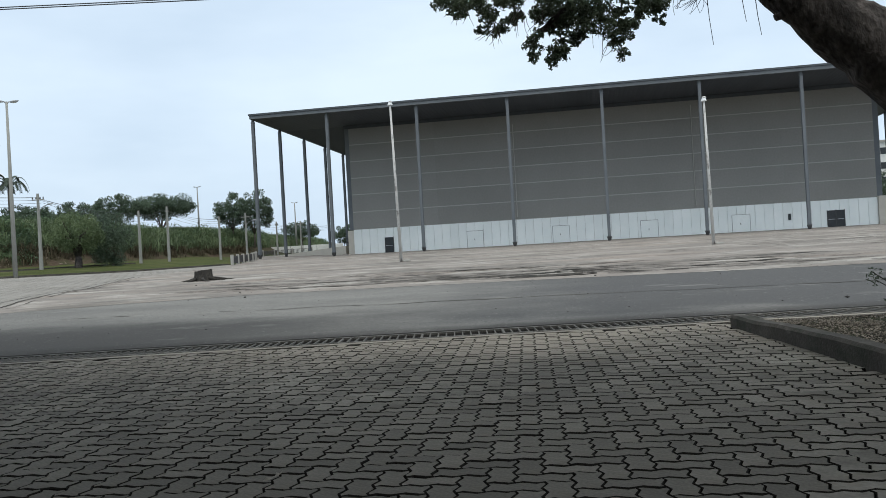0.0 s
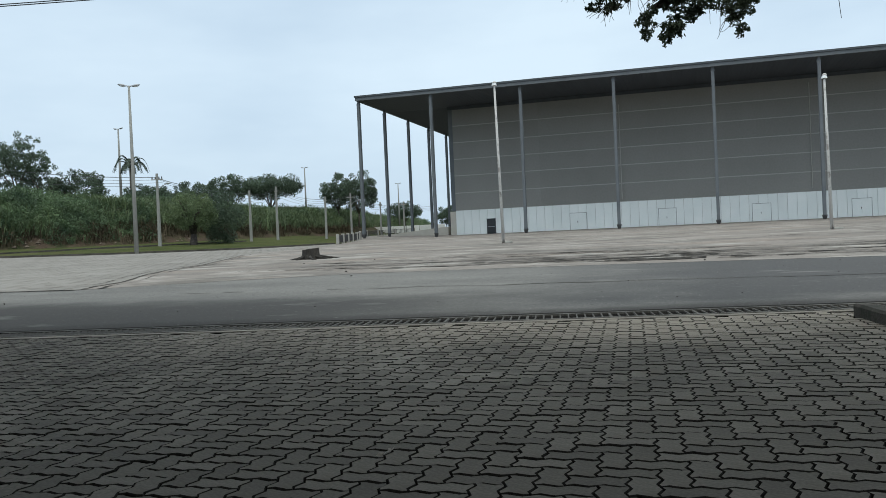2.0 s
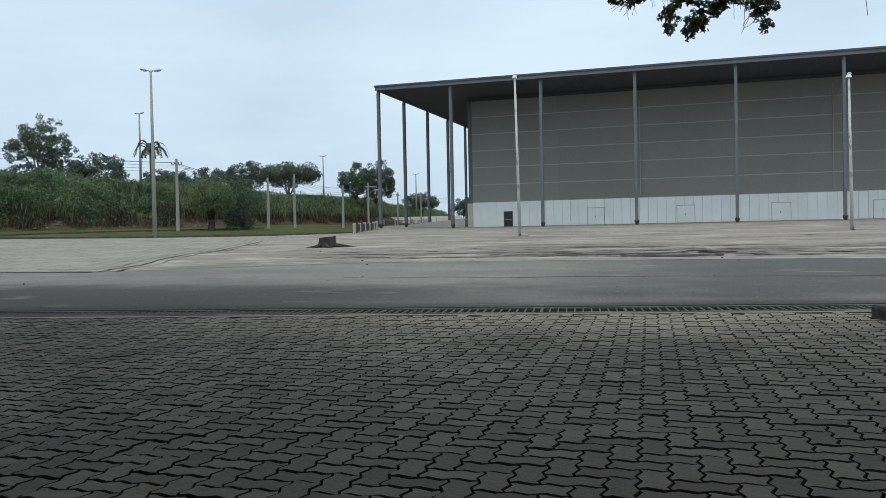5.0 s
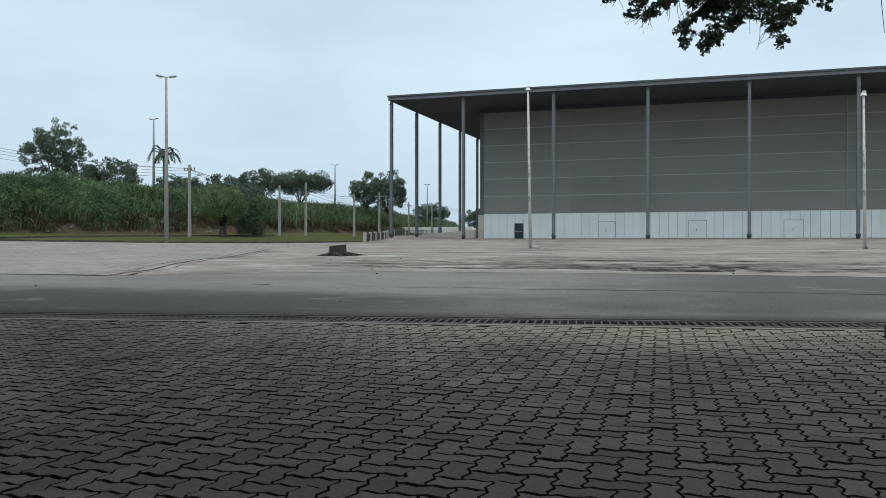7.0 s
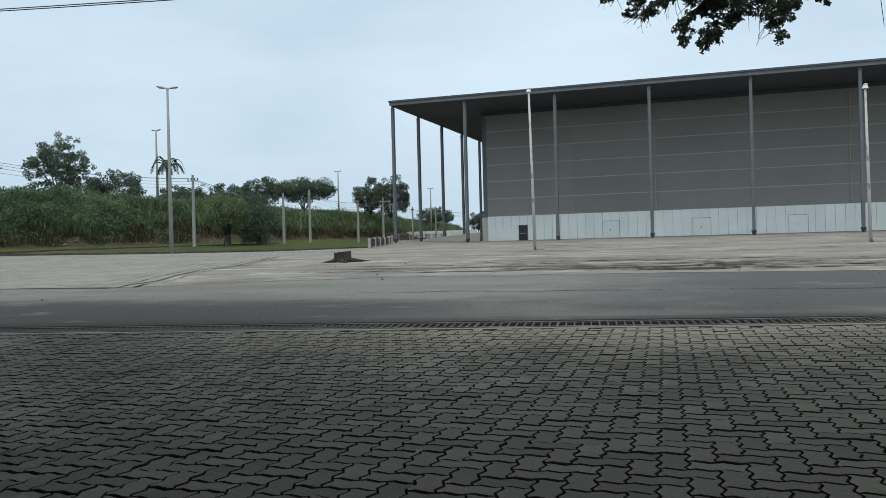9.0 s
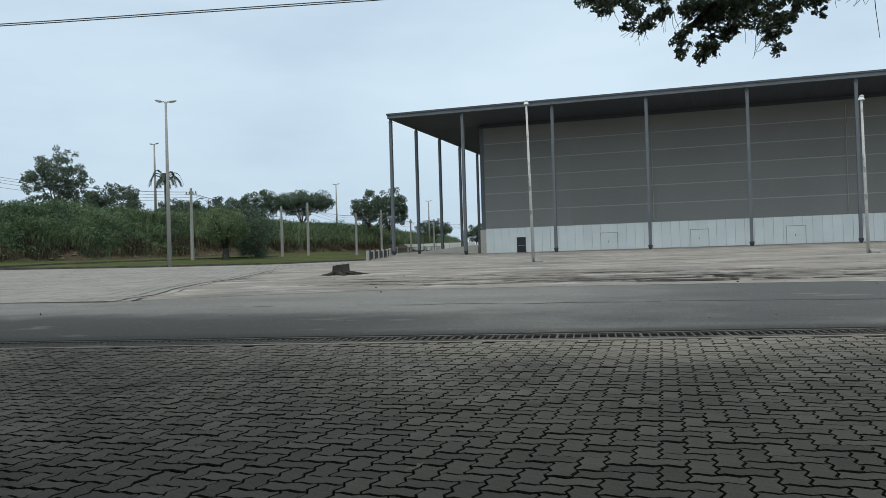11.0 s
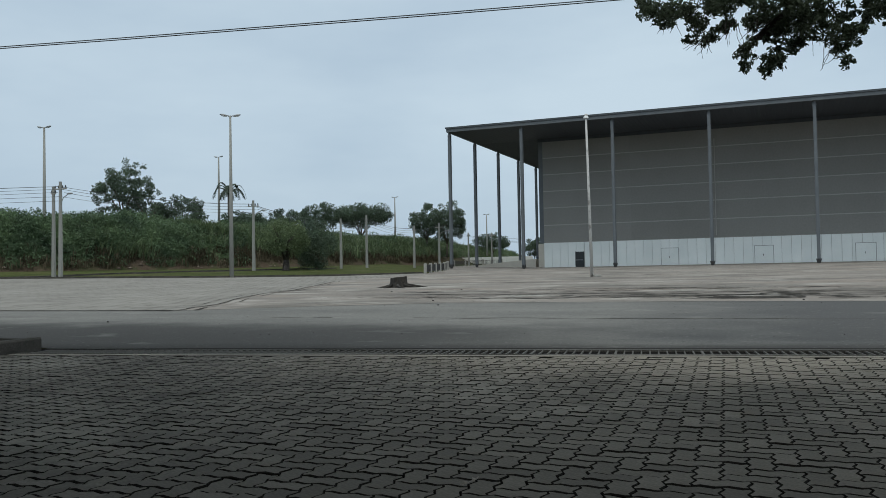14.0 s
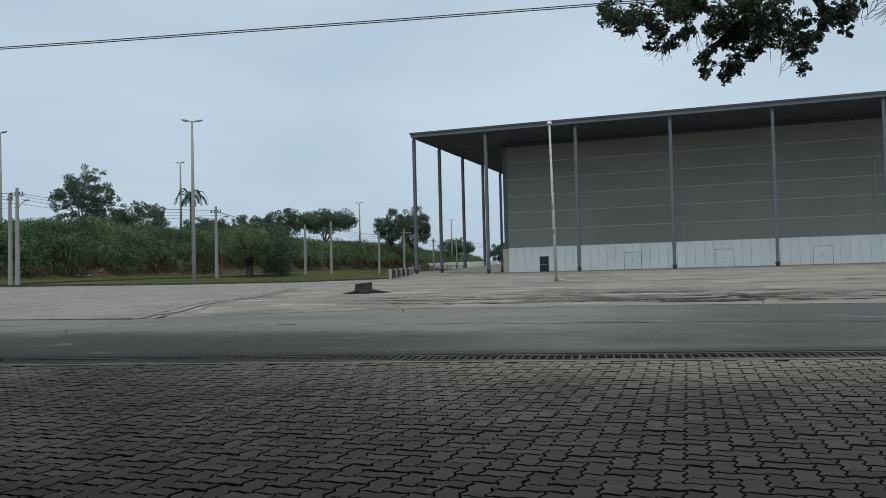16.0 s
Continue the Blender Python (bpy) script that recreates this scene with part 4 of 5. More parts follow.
def utility_post(x, y, height, label, arm=True, big=0.13):
    z = ground_z(x, y)
    root = thing("utility_pole", (x, y, z), label, "utility pole", "concrete utility poles")
    bm = bmesh.new()
    box(bm, -big, -big * 0.75, -0.2, big, big * 0.75, height * 0.5)
    bmesh.ops.scale(bm, vec=(1, 1, 2), verts=bm.verts)
    for v in bm.verts:
        if v.co.z > 1:
            v.co.x *= 0.62
            v.co.y *= 0.62
    part("pole", bm, M["pole"], root)
    wide = 0.55 if arm else 0.22
    bm = box(bmesh.new(), -wide, -0.05, height - 0.55, wide, 0.05, height - 0.47, 0.01)
    part("crossarm", bm, M["concrete"], root)
    for k in (-0.48, -0.16, 0.2, 0.48) if arm else (-0.16, 0.18):
        bm = bmesh.new()
        bmesh.ops.create_cone(bm, cap_ends=True, segments=8, radius1=0.06, radius2=0.035, depth=0.18, matrix=Matrix.Translation((k, 0, height - 0.36)))
        part("insulator", bm, M["iron"], root)
    if arm:
        bm = tube(bmesh.new(), [(0, 0, height - 1.6), (0.5, -0.2, height - 1.15), (1.3, -0.5, height - 0.95)], [0.035, 0.03, 0.03], 6)
        part("lamp_arm", bm, M["lamp_metal"], root)
        bm = bmesh.new()
        bmesh.ops.create_uvsphere(bm, u_segments=8, v_segments=6, radius=1, matrix=Matrix.Translation((1.45, -0.55, height - 0.95)) @ Matrix.Diagonal((0.28, 0.12, 0.07, 1)))
        part("lamp_head", bm, M["lamp_metal"], root, smooth=True)
    return root


POSTS = [(-45.36, 41.4, 6.45, False), (-44.5, 41.2, 6.75, True), (-41.07, 59.1, 6.4, True), (-39.9, 72.5, 5.3, False), (-40.1, 78.5, 5.9, False), (-38.75, 88.0, 5.0, False), (-38.9, 96.0, 5.6, True), (-41, 112, 4.8, False), (-43, 128, 5.2, True), (-45, 150, 5.2, False)]
for x, y, h, arm in POSTS:
    utility_post(x, y, h, "concrete utility pole with crossarm on the grass below the bank" if y < 80 else "distant concrete utility pole beside the fence", arm)
p = thing("lamp_post", (-51.8, 29.2, ground_z(-51.8, 29.2)), "plain grey concrete lamp post at the lot's rim", "lamp post")
part("pole", tube(bmesh.new(), [(0, 0, -0.1), (0, 0, 5), (0, 0, 10)], [0.22, 0.19, 0.12], 10), M["pole"], p, smooth=True)
part("lamp_head", box(bmesh.new(), -0.2, -0.5, 9.95, 0.2, 0.5, 10.1, 0.04), M["lamp_metal"], p)


def wire_span(a, b, sag, offsets, label, radius=0.02):
    a, b = Vector(a), Vector(b)
    root = thing("cable_span", tuple(a), label, "cable", "overhead cables")
    side = (b - a).cross(Vector((0, 0, 1))).normalized()
    for ox, oz in offsets:
        pts = []
        for k in range(17):
            t = k / 16
            q = (b - a) * t + side * ox + Vector((0, 0, oz - 4 * sag * t * (1 - t) * (1 + 0.3 * ox)))
            pts.append(q)
        part("cable", tube(bmesh.new(), pts, [radius] * 17, 5), M["wire"], root, smooth=True)
        if sag == 0.7 or (sag == 0.35 and ox > 0.3):
            q = pts[4 + int(10 * abs(ox)) % 9]
            bm = bmesh.new()
            bmesh.ops.create_cone(bm, cap_ends=True, segments=6, radius1=0.10, radius2=0.03, depth=0.34, matrix=Matrix.Translation(q))
            part("marker", bm, M["wire"], root)


four = ((-0.48, -0.28), (-0.16, -0.32), (0.2, -0.55), (0.48, -0.8), (0.05, -1.05), (0.05, -1.35))
tops = [(x, y, ground_z(x, y) + h) for x, y, h, _ in POSTS]
wire_span((-100, 12, 8.6), tops[1], 0.7, four, "sagging black power cables over the bank", 0.013)
for a, b in zip(tops[1:], tops[2:]):
    wire_span(a, b, 0.35, four[:5], "black power cables between concrete poles", 0.013)
wire_span((-60, -2.2, 6.06), (40, 23.8, 7.66), 0.95, ((0, 0), (0.06, 0.035)), "pair of black cables crossing over the road", 0.011)

# ---- plants ----
def leaf_cloud(name, clumps, mat, parent, seed, size, per, shape=1.0, droop=0.0, shell=0.0, kind="", rounded=False):
    """Leaves as small folded blades, scattered in clumps of (centre, radius); shape: length to width."""
    rng = np.random.default_rng(seed)
    cs = []
    for (cx, cy, cz, r) in clumps:
        n = max(6, int(per * r * r))
        d = rng.normal(size=(n, 3))
        d /= np.linalg.norm(d, axis=1)[:, None]
        rad = r * (rng.random(n) ** (1 / 3) * (1 - shell) + shell)
        cs.append(np.array((cx, cy, cz)) + d * rad[:, None] * np.array((1, 1, 0.85)))
    c = np.concatenate(cs)
    n = len(c)
    a = rng.normal(size=(n, 3))
    a[:, 2] -= droop
    a /= np.linalg.norm(a, axis=1)[:, None]
    b = np.cross(a, rng.normal(size=(n, 3)))
    b /= np.linalg.norm(b, axis=1)[:, None]
    nn = np.cross(a, b)
    s = size * rng.uniform(0.6, 1.3, n)[:, None]
    L, W = s * shape, s * 0.5
    if rounded:
        k = 6
        v = np.stack([c - a * L * 0.5, c - a * L * 0.2 + b * W * 0.45 + nn * W * 0.1, c + a * L * 0.22 + b * W * 0.42 + nn * W * 0.1, c + a * L * 0.5, c + a * L * 0.22 - b * W * 0.42 + nn * W * 0.1, c - a * L * 0.2 - b * W * 0.45 + nn * W * 0.1], 1).reshape(-1, 3)
    else:
        k = 4
        v = np.stack([c - a * L * 0.5, c + b * W * 0.5 + nn * W * 0.12, c + a * L * 0.5, c - b * W * 0.5 + nn * W * 0.12], 1).reshape(-1, 3)
    f = np.arange(k * n)
    me = bpy.data.meshes.new(name)
    me.vertices.add(k * n)
    me.vertices.foreach_set("co", v.astype(np.float32).ravel())
    me.loops.add(k * n)
    me.loops.foreach_set("vertex_index", f.astype(np.int32).ravel())
    me.polygons.add(n)
    me.polygons.foreach_set("loop_start", np.arange(0, k * n, k, dtype=np.int32))
    me.update(calc_edges=True)
    me.materials.append(mat)
    ob = new(name, me)
    if parent:
        ob.parent = parent
    if kind:
        ob["kind"] = kind
    return ob


def spray_cloud(name, clumps, mat, parent, seed, per, length=0.26, lean=(1.0, 0.0, 0.0)):
    """Feathery leaves: drooping stalks with pairs of narrow leaflets, scattered over clumps."""
    rng = np.random.default_rng(seed)
    verts, pairs = [], 8
    for cx, cy, cz, r in clumps:
        for _ in range(max(4, int(per * r * r))):
            d = rng.normal(size=3)
            d /= np.linalg.norm(d)
            p = np.array((cx, cy, cz)) + d * r * rng.random() ** 0.4
            way = d * 0.4 + np.array(lean) * 0.8 + rng.normal(size=3) * 0.25
            way /= np.linalg.norm(way)
            size = length * rng.uniform(0.6, 1.2)
            for k in range(pairs):
                way = way + np.array((0, 0, -0.17))
                way /= np.linalg.norm(way)
                p = p + way * size / pairs
                side = np.cross(way, rng.normal(size=3) * 0.25 + np.array((0, -1.0, 0.6)))
                side /= np.linalg.norm(side)
                ln = size * 0.17 * (1 - 0.45 * abs(k / pairs - 0.4))
                wide = way * ln * 0.42
                for sgn in (-1, 1):
                    mid = p + side * sgn * ln * 0.5 + way * ln * 0.3
                    tip = p + side * sgn * ln + way * ln * 0.7 - np.array((0, 0, ln * 0.2))
                    verts += [p, mid - wide, tip, mid + wide]
    faces = [(i, i + 1, i + 2, i + 3) for i in range(0, len(verts), 4)]
    return raw(name, verts, faces, mat, parent)


def ragged(clumps, seed, parts=6, reach=1.0):
    """Breaks round clumps up into smaller ones, so that the outline is uneven."""
    r = random.Random(seed)
    out = []
    for x, y, z, s in clumps:
        for _ in range(parts):
            d = Vector((r.gauss(0, 1), r.gauss(0, 1), r.gauss(0, 1))).normalized() * s * r.uniform(0.35, reach)
            out.append((x + d.x, y + d.y, z + d.z, s * r.uniform(0.28, 0.55)))
    return out


def far_tree(x, y, z, height, spread, seed, label, mat="leaf_far", trunk_share=0.4, flat=0.5, clumps=85, leaf=0.21, per=280, name="tree", trunk=0.16, clump=(0.11, 0.21), dome=False, drift=0.0, low=0.0, bark="far_bark"):
    """A tree with forking limbs and an uneven crown of clumps at the limbs' ends."""
    rng = random.Random(seed)
    root = thing(name, (x, y, z), label, "tree")
    bm = bmesh.new()
    fork = height * trunk_share
    tube(bm, [(0, 0, -0.3), (0.1, 0, fork * 0.5), (0.05, 0.1, fork)], [trunk * 1.3, trunk, trunk * 0.85], 8, 0.15)
    cl = []
    for k in range(7):
        a = 2 * math.pi * k / 7 + rng.uniform(-0.3, 0.3)
        r = spread * rng.uniform(0.45, 0.85)
        top = height * rng.uniform(0.72, 0.95)
        mid = (math.cos(a) * r * 0.45, math.sin(a) * r * 0.45, fork + (top - fork) * 0.55)
        end = (math.cos(a) * r, math.sin(a) * r, top - height * 0.1)
        tube(bm, [(0.05, 0.1, fork - 0.1), mid, end], [trunk * 0.6, trunk * 0.38, trunk * 0.15], 6, 0.1)
        cl.append((*end, spread * rng.uniform(0.18, 0.32)))
    part("trunk", bm, M[bark], root, smooth=True)
    crown_mid = fork + (height - fork) * 0.55
    for k in range(clumps):
        a = rng.uniform(0, 2 * math.pi)
        r = spread * math.sqrt(rng.random())
        h = (height - fork) * flat * 0.9 * math.sqrt(max(0, 1 - (r / spread) ** 2))
        zc = crown_mid + rng.uniform(-0.7, 1.0) * h
        if dome:
            q = (r / spread) ** 2
            zc = height * rng.uniform(0.42 + 0.26 * q, 0.97 - 0.24 * q)
        if low:
            zc = rng.uniform(low, 0.97 - 0.4 * (r / spread) ** 3) * height
            r *= smooth_step(low - 0.25, low + 0.22, zc / height)
        # crowns lean a little to one side, higher there
        zc += drift * math.cos(a - 0.4) * r * 0.5
        cl.append((math.cos(a) * r, math.sin(a) * r, zc, spread * rng.uniform(*clump)))
    leaf_cloud("crown", cl, M[mat], root, seed, leaf, per, 1.5, 0.2)
    return root


far_tree(-70.7, 75, 6.0, 7.9, 3.3, 3, "broad leafy tree standing on the overgrown bank", clumps=130, trunk_share=0.2, flat=0.8, clump=(0.1, 0.19), drift=0.25)
far_tree(-67.9, 76, 6.0, 5.0, 2.0, 18, "dark leafy shrub beside the broad tree on the bank", trunk_share=0.15, flat=0.9, clumps=70)
far_tree(-64.6, 110, 5.6, 6.2, 3.4, 4, "dark leafy tree on the bank", trunk_share=0.3, flat=0.6)
far_tree(-60.3, 115, 5.7, 6.8, 4.8, 5, "flat-topped umbrella tree with forked limbs on the bank", trunk_share=0.22, dome=True, clumps=125, clump=(0.1, 0.18), per=260)
far_tree(-51.8, 130, 4.2, 7.9, 3.1, 6, "large round dark tree behind the poles", clumps=130, trunk_share=0.25, flat=0.8, clump=(0.14, 0.24))
far_tree(-56.0, 131, 4.4, 8.0, 2.9, 16, "dark leafy tree with bare lower limbs behind the poles", clumps=110, trunk_share=0.32, flat=0.68, clump=(0.14, 0.24))
far_tree(-83.5, 60, 6.4, 5.6, 3.7, 7, "small sparse leafy tree on the bank", trunk_share=0.35, flat=0.5, clumps=55, per=200, drift=0.3)
far_tree(-61, 180, 4.6, 4.8, 4.0, 8, "distant dark tree beyond the poles", trunk_share=0.25, flat=0.8)
far_tree(-52, 190, 3.8, 5.0, 4.5, 9, "distant dark tree beyond the hall", trunk_share=0.2, flat=0.8)
far_tree(-70, 105, 6.2, 3.8, 3.2, 10, "rounded shrub tree on the bank", trunk_share=0.2, flat=0.8)
far_tree(-66.7, 80, 6.0, 4.2, 3.2, 11, "rounded shrub tree on the bank", trunk_share=0.2, flat=0.8)
far_tree(-61, 85, 6.0, 2.8, 2.8, 12, "rounded shrub tree beneath the palm", trunk_share=0.2, flat=0.8)
far_tree(-57.7, 90, 5.6, 3.5, 2.3, 17, "rounded shrub tree behind the small bushy tree", trunk_share=0.2, flat=0.8)
far_tree(-40.0, 62.4, ground_z(-40.0, 62.4), 5.05, 2.25, 13, "small bushy tree with a dark stem on the mown grass strip", "leaf_round", 0.22, 0.95, 120, 0.12, 400, trunk=0.3, clump=(0.15, 0.27), low=0.36, bark="bark")
far_tree(-39.3, 66.5, ground_z(-39.3, 66.5), 3.9, 1.9, 15, "dark bushy shrub tree behind the small tree", "leaf_far", 0.08, 1.0, 80, 0.17, 320, trunk=0.1, clump=(0.2, 0.34))
far_tree(-84.2, 45, 6.3, 4.2, 2.2, 19, "dark leafy shrub tree at the near end of the bank", trunk_share=0.15, flat=0.9, clumps=70)
far_tree(-74.5, 45, 6.3, 2.9, 1.4, 20, "small leafy shrub on the bank top", trunk_share=0.15, flat=0.9, clumps=40)
far_tree(52, 150, ground_z(52, 150), 8.0, 4.5, 14, "leafy tree behind the hall", trunk_share=0.25, flat=0.7)


def palm(x, y, z, height):
    root = thing("palm_tree", (x, y, z), "tall royal palm with drooping fronds behind the bank", "palm tree")
    part("trunk", tube(bmesh.new(), [(0, 0, -0.2), (0.05, 0, height * 0.5), (0, 0, height)], [0.28, 0.24, 0.2], 10, 0.05), M["far_bark"], root, "grey ringed palm trunk", smooth=True)
    rng = random.Random(5)
    for k in range(13):
        a = 2 * math.pi * k / 13 + rng.uniform(-0.15, 0.15)
        up = (0.9, 1.9, 1.3, 2.3, 0.6, 1.6)[k % 6]
        pts = []
        for s in range(8):
            t = s / 7
            r = 2.5 * t * (1 - 0.14 * t * t)
            pts.append(Vector((math.cos(a) * r, math.sin(a) * r, height + up * 2.6 * t * (1 - t) + 0.5 * t - 0.95 * t * t)))
        bm = tube(bmesh.new(), pts, [0.05 * (1 - 0.8 * i / 7) for i in range(8)], 5)
        for i in range(1, 8):
            for q in range(5):
                c = pts[i - 1].lerp(pts[i], q / 5)
                d = (pts[i] - pts[i - 1]).normalized()
                sd = d.cross(Vector((0, 0, 1))).normalized()
                for s in (-1, 1):
                    ln = 0.46 * (1 - 0.5 * abs(i / 7 - 0.4))
                    tip = c + sd * s * ln * 0.8 + d * 0.25 - Vector((0, 0, ln * 0.22))
                    v = [bm.verts.new(c - d * 0.02), bm.verts.new(c + d * 0.12), bm.verts.new(tip)]
                    bm.faces.new(v)
        part("frond", bm, M["palm"], root)


palm(-62.95, 85, 6.0, 5.5)


def blades(rng, spots, count, low, high, wide, lean=0.7):
    """Bent blades standing in tufts of (x, y, z, radius)."""
    verts, faces = [], []
    for x, y, z, r in spots:
        for _ in range(count):
            bx, by = x + rng.normal(0, r), y + rng.normal(0, r)
            h, w = rng.uniform(low, high), rng.uniform(wide * 0.6, wide * 1.3)
            a = rng.uniform(0, 6.28)
            lx, ly = math.cos(a) * h * lean, math.sin(a) * h * lean
            px, py = -math.sin(a) * w, math.cos(a) * w
            i = len(verts)
            verts += [(bx - px, by - py, z - 0.1), (bx + px, by + py, z - 0.1), (bx + lx * 0.4 + px, by + ly * 0.4 + py, z + h * 0.7), (bx + lx * 0.4 - px, by + ly * 0.4 - py, z + h * 0.7), (bx + lx * 1.3, by + ly * 1.3, z + h)]
            faces += [(i, i + 1, i + 2, i + 3), (i + 3, i + 2, i + 4)]
    return verts, faces


def bank_growth():
    rng = np.random.default_rng(21)
    cl, tall, dry = [], [], []
    for _ in range(11500):
        q = rng.random()
        y = rng.uniform(16, 62) if q < 0.55 else rng.uniform(62, 150) if q < 0.9 else rng.uniform(150, 240)
        d = rng.uniform(2.3, 9) if rng.random() < 0.75 else rng.uniform(9, 26)
        x = along(y, BANK) - d / 0.8
        r = rng.uniform(0.3, 0.8) * (1.0 if d > 2.6 else 0.6) * (1.8 if rng.random() < 0.12 else 1.0)
        z = bank_z(x, y) + r * 0.35
        cane = noise.noise(Vector((x * 0.11, y * 0.11, 6))) + 0.25 * rng.normal()
        if (y > 70 and rng.random() < 0.5) or (y <= 70 and cane > 0.42):
            tall.append((x, y, bank_z(x, y), r))
        else:
            cl.append((x, y, z, r))
    for _ in range(420):
        y, d = rng.uniform(46, 68), rng.uniform(1.5, 4.5)
        x, r = along(y, BANK) - d / 0.8, rng.uniform(0.3, 0.7)
        cl.append((x, y, bank_z(x, y) + r * 0.3, r))
    tagged(leaf_cloud("bank_shrubs", cl, M["leaf_bush"], None, 22, 0.17, 190, 1.7), "dense green shrubs and creepers covering the bank", "shrubs", kind="stuff")
    tagged(raw("tall_grass", *blades(rng, tall, 28, 0.4, 1.2, 0.026), M["leaf_reed"]), "tall pale green cane grass on the bank", "tall grass", kind="stuff")
    # withered stalks over the bare foot of the bank
    for _ in range(2600):
        y = rng.uniform(18, 130)
        d = 1.3 + 1.7 * rng.random() ** 0.8
        if noise.noise(Vector((y * 0.35, d, 3))) < -0.15:
            continue
        x = along(y, BANK) - d / 0.8
        dry.append((x, y, bank_z(x, y), rng.uniform(0.15, 0.4)))
    tagged(raw("dry_stalks", *blades(rng, dry, 9, 0.2, 0.85, 0.03, 0.5), M["dry_stalk"]), "withered brown stalks along the foot of the bank", "dry grass", kind="stuff")
    # pale stones laid bare in the soil
    verts, faces = [], []
    for _ in range(150):
        y = rng.uniform(20, 75)
        d = rng.uniform(1.3, 2.1)
        x = along(y, BANK) - d / 0.8
        z, r = bank_z(x, y), rng.uniform(0.05, 0.2)
        i = len(verts)
        k = rng.uniform(0.6, 1.3, (6, 1)) * np.array(((1, 0, 0), (-1, 0, 0), (0, 1.4, 0), (0, -1.4, 0), (0, 0, 0.7), (0, 0, -0.7))) * r
        verts += (k + np.array((x, y, z))).tolist()
        faces += [(i + a, i + b, i + c) for a, b, c in ((0, 2, 4), (2, 1, 4), (1, 3, 4), (3, 0, 4), (2, 0, 5), (1, 2, 5), (3, 1, 5), (0, 3, 5))]
    tagged(raw("bank_stones", verts, faces, M["bank_stone"]), "pale stones in the bare soil of the bank", "stones", kind="stuff")


bank_growth()


# ---- near trees ----
RIGHT_CLUMPS = [(1.29, 5.93, 3.66, 0.16), (1.39, 5.96, 3.51, 0.11), (1.29, 5.69, 3.47, 0.10), (1.64, 5.51, 3.46, 0.19), (1.87, 5.30, 3.34, 0.18), (1.69, 5.83, 3.39, 0.06), (1.75, 5.68, 3.21, 0.07), (1.81, 5.91, 3.18, 0.06), (1.92, 5.60, 3.17, 0.08), (2.00, 5.92, 3.30, 0.10), (1.66, 5.52, 3.10, 0.05), (2.01, 5.94, 3.54, 0.21), (2.26, 5.88, 3.54, 0.18), (2.28, 5.63, 3.22, 0.09), (2.41, 5.73, 3.31, 0.21), (2.66, 5.45, 3.31, 0.21), (2.63, 5.74, 3.18, 0.16), (2.85, 5.94, 3.37, 0.21), (2.87, 5.51, 3.03, 0.13), (2.98, 5.85, 2.97, 0.07), (3.04, 5.98, 2.86, 0.07)]
# the outer side and the hanging end of the bough
RIGHT_CLUMPS += [(3.10, 5.37, 2.97, 0.10), (3.09, 5.94, 3.31, 0.11), (3.26, 5.94, 3.21, 0.10), (3.25, 5.66, 3.31, 0.08), (3.36, 5.38, 3.19, 0.13), (3.38, 5.46, 3.08, 0.07), (3.52, 5.81, 3.35, 0.07), (2.20, 5.53, 2.99, 0.08), (2.20, 6.06, 3.00, 0.10), (2.34, 5.77, 2.86, 0.09), (2.45, 5.46, 2.82, 0.08), (2.49, 5.82, 2.84, 0.06), (2.37, 5.59, 2.73, 0.05), (2.55, 6.03, 3.09, 0.11), (2.40, 5.71, 3.06, 0.08), (2.68, 5.82, 3.05, 0.06), (3.0, 5.9, 2.99, 0.09), (3.06, 5.75, 3.08, 0.1)]
LEFT_CLUMPS = [(-6.91, 2.49, 4.29, 0.46), (-6.42, 2.67, 4.30, 0.37), (-4.21, 1.63, 3.59, 0.26), (-4.23, 2.00, 3.68, 0.13), (-6.42, 2.26, 3.69, 0.39), (-5.14, 1.93, 3.43, 0.28), (-5.24, 2.25, 3.58, 0.19), (-4.20, 1.70, 3.04, 0.12), (-6.40, 2.18, 3.17, 0.39), (-5.02, 1.73, 2.93, 0.30), (-5.54, 2.33, 3.17, 0.18), (-6.01, 1.94, 2.65, 0.33), (-5.23, 1.82, 2.58, 0.28), (-5.30, 2.13, 2.72, 0.16), (-5.72, 1.83, 2.25, 0.26), (-6.41, 2.55, 2.39, 0.28), (-5.68, 2.37, 2.36, 0.16), (-6.48, 2.46, 2.07, 0.21), (-4.70, 1.62, 1.88, 0.16), (-4.97, 1.97, 2.02, 0.10), (-6.41, 2.28, 2.12, 0.17), (-6.34, 1.94, 2.15, 0.20), (-6.81, 2.03, 3.33, 0.51), (-6.29, 1.74, 2.54, 0.40)]


def fine_path(pts, n):
    """Smooth points between given ones."""
    ps = [Vector(p) for p in pts]
    out = []
    for i in range(len(ps) - 1):
        a, b, c, d = ps[max(i - 1, 0)], ps[i], ps[i + 1], ps[min(i + 2, len(ps) - 1)]
        for k in range(n):
            t = k / n
            out.append(0.5 * ((2 * b) + (c - a) * t + (2 * a - 5 * b + 4 * c - d) * t * t + (3 * b - a - 3 * c + d) * t ** 3))
    return out + [ps[-1]]


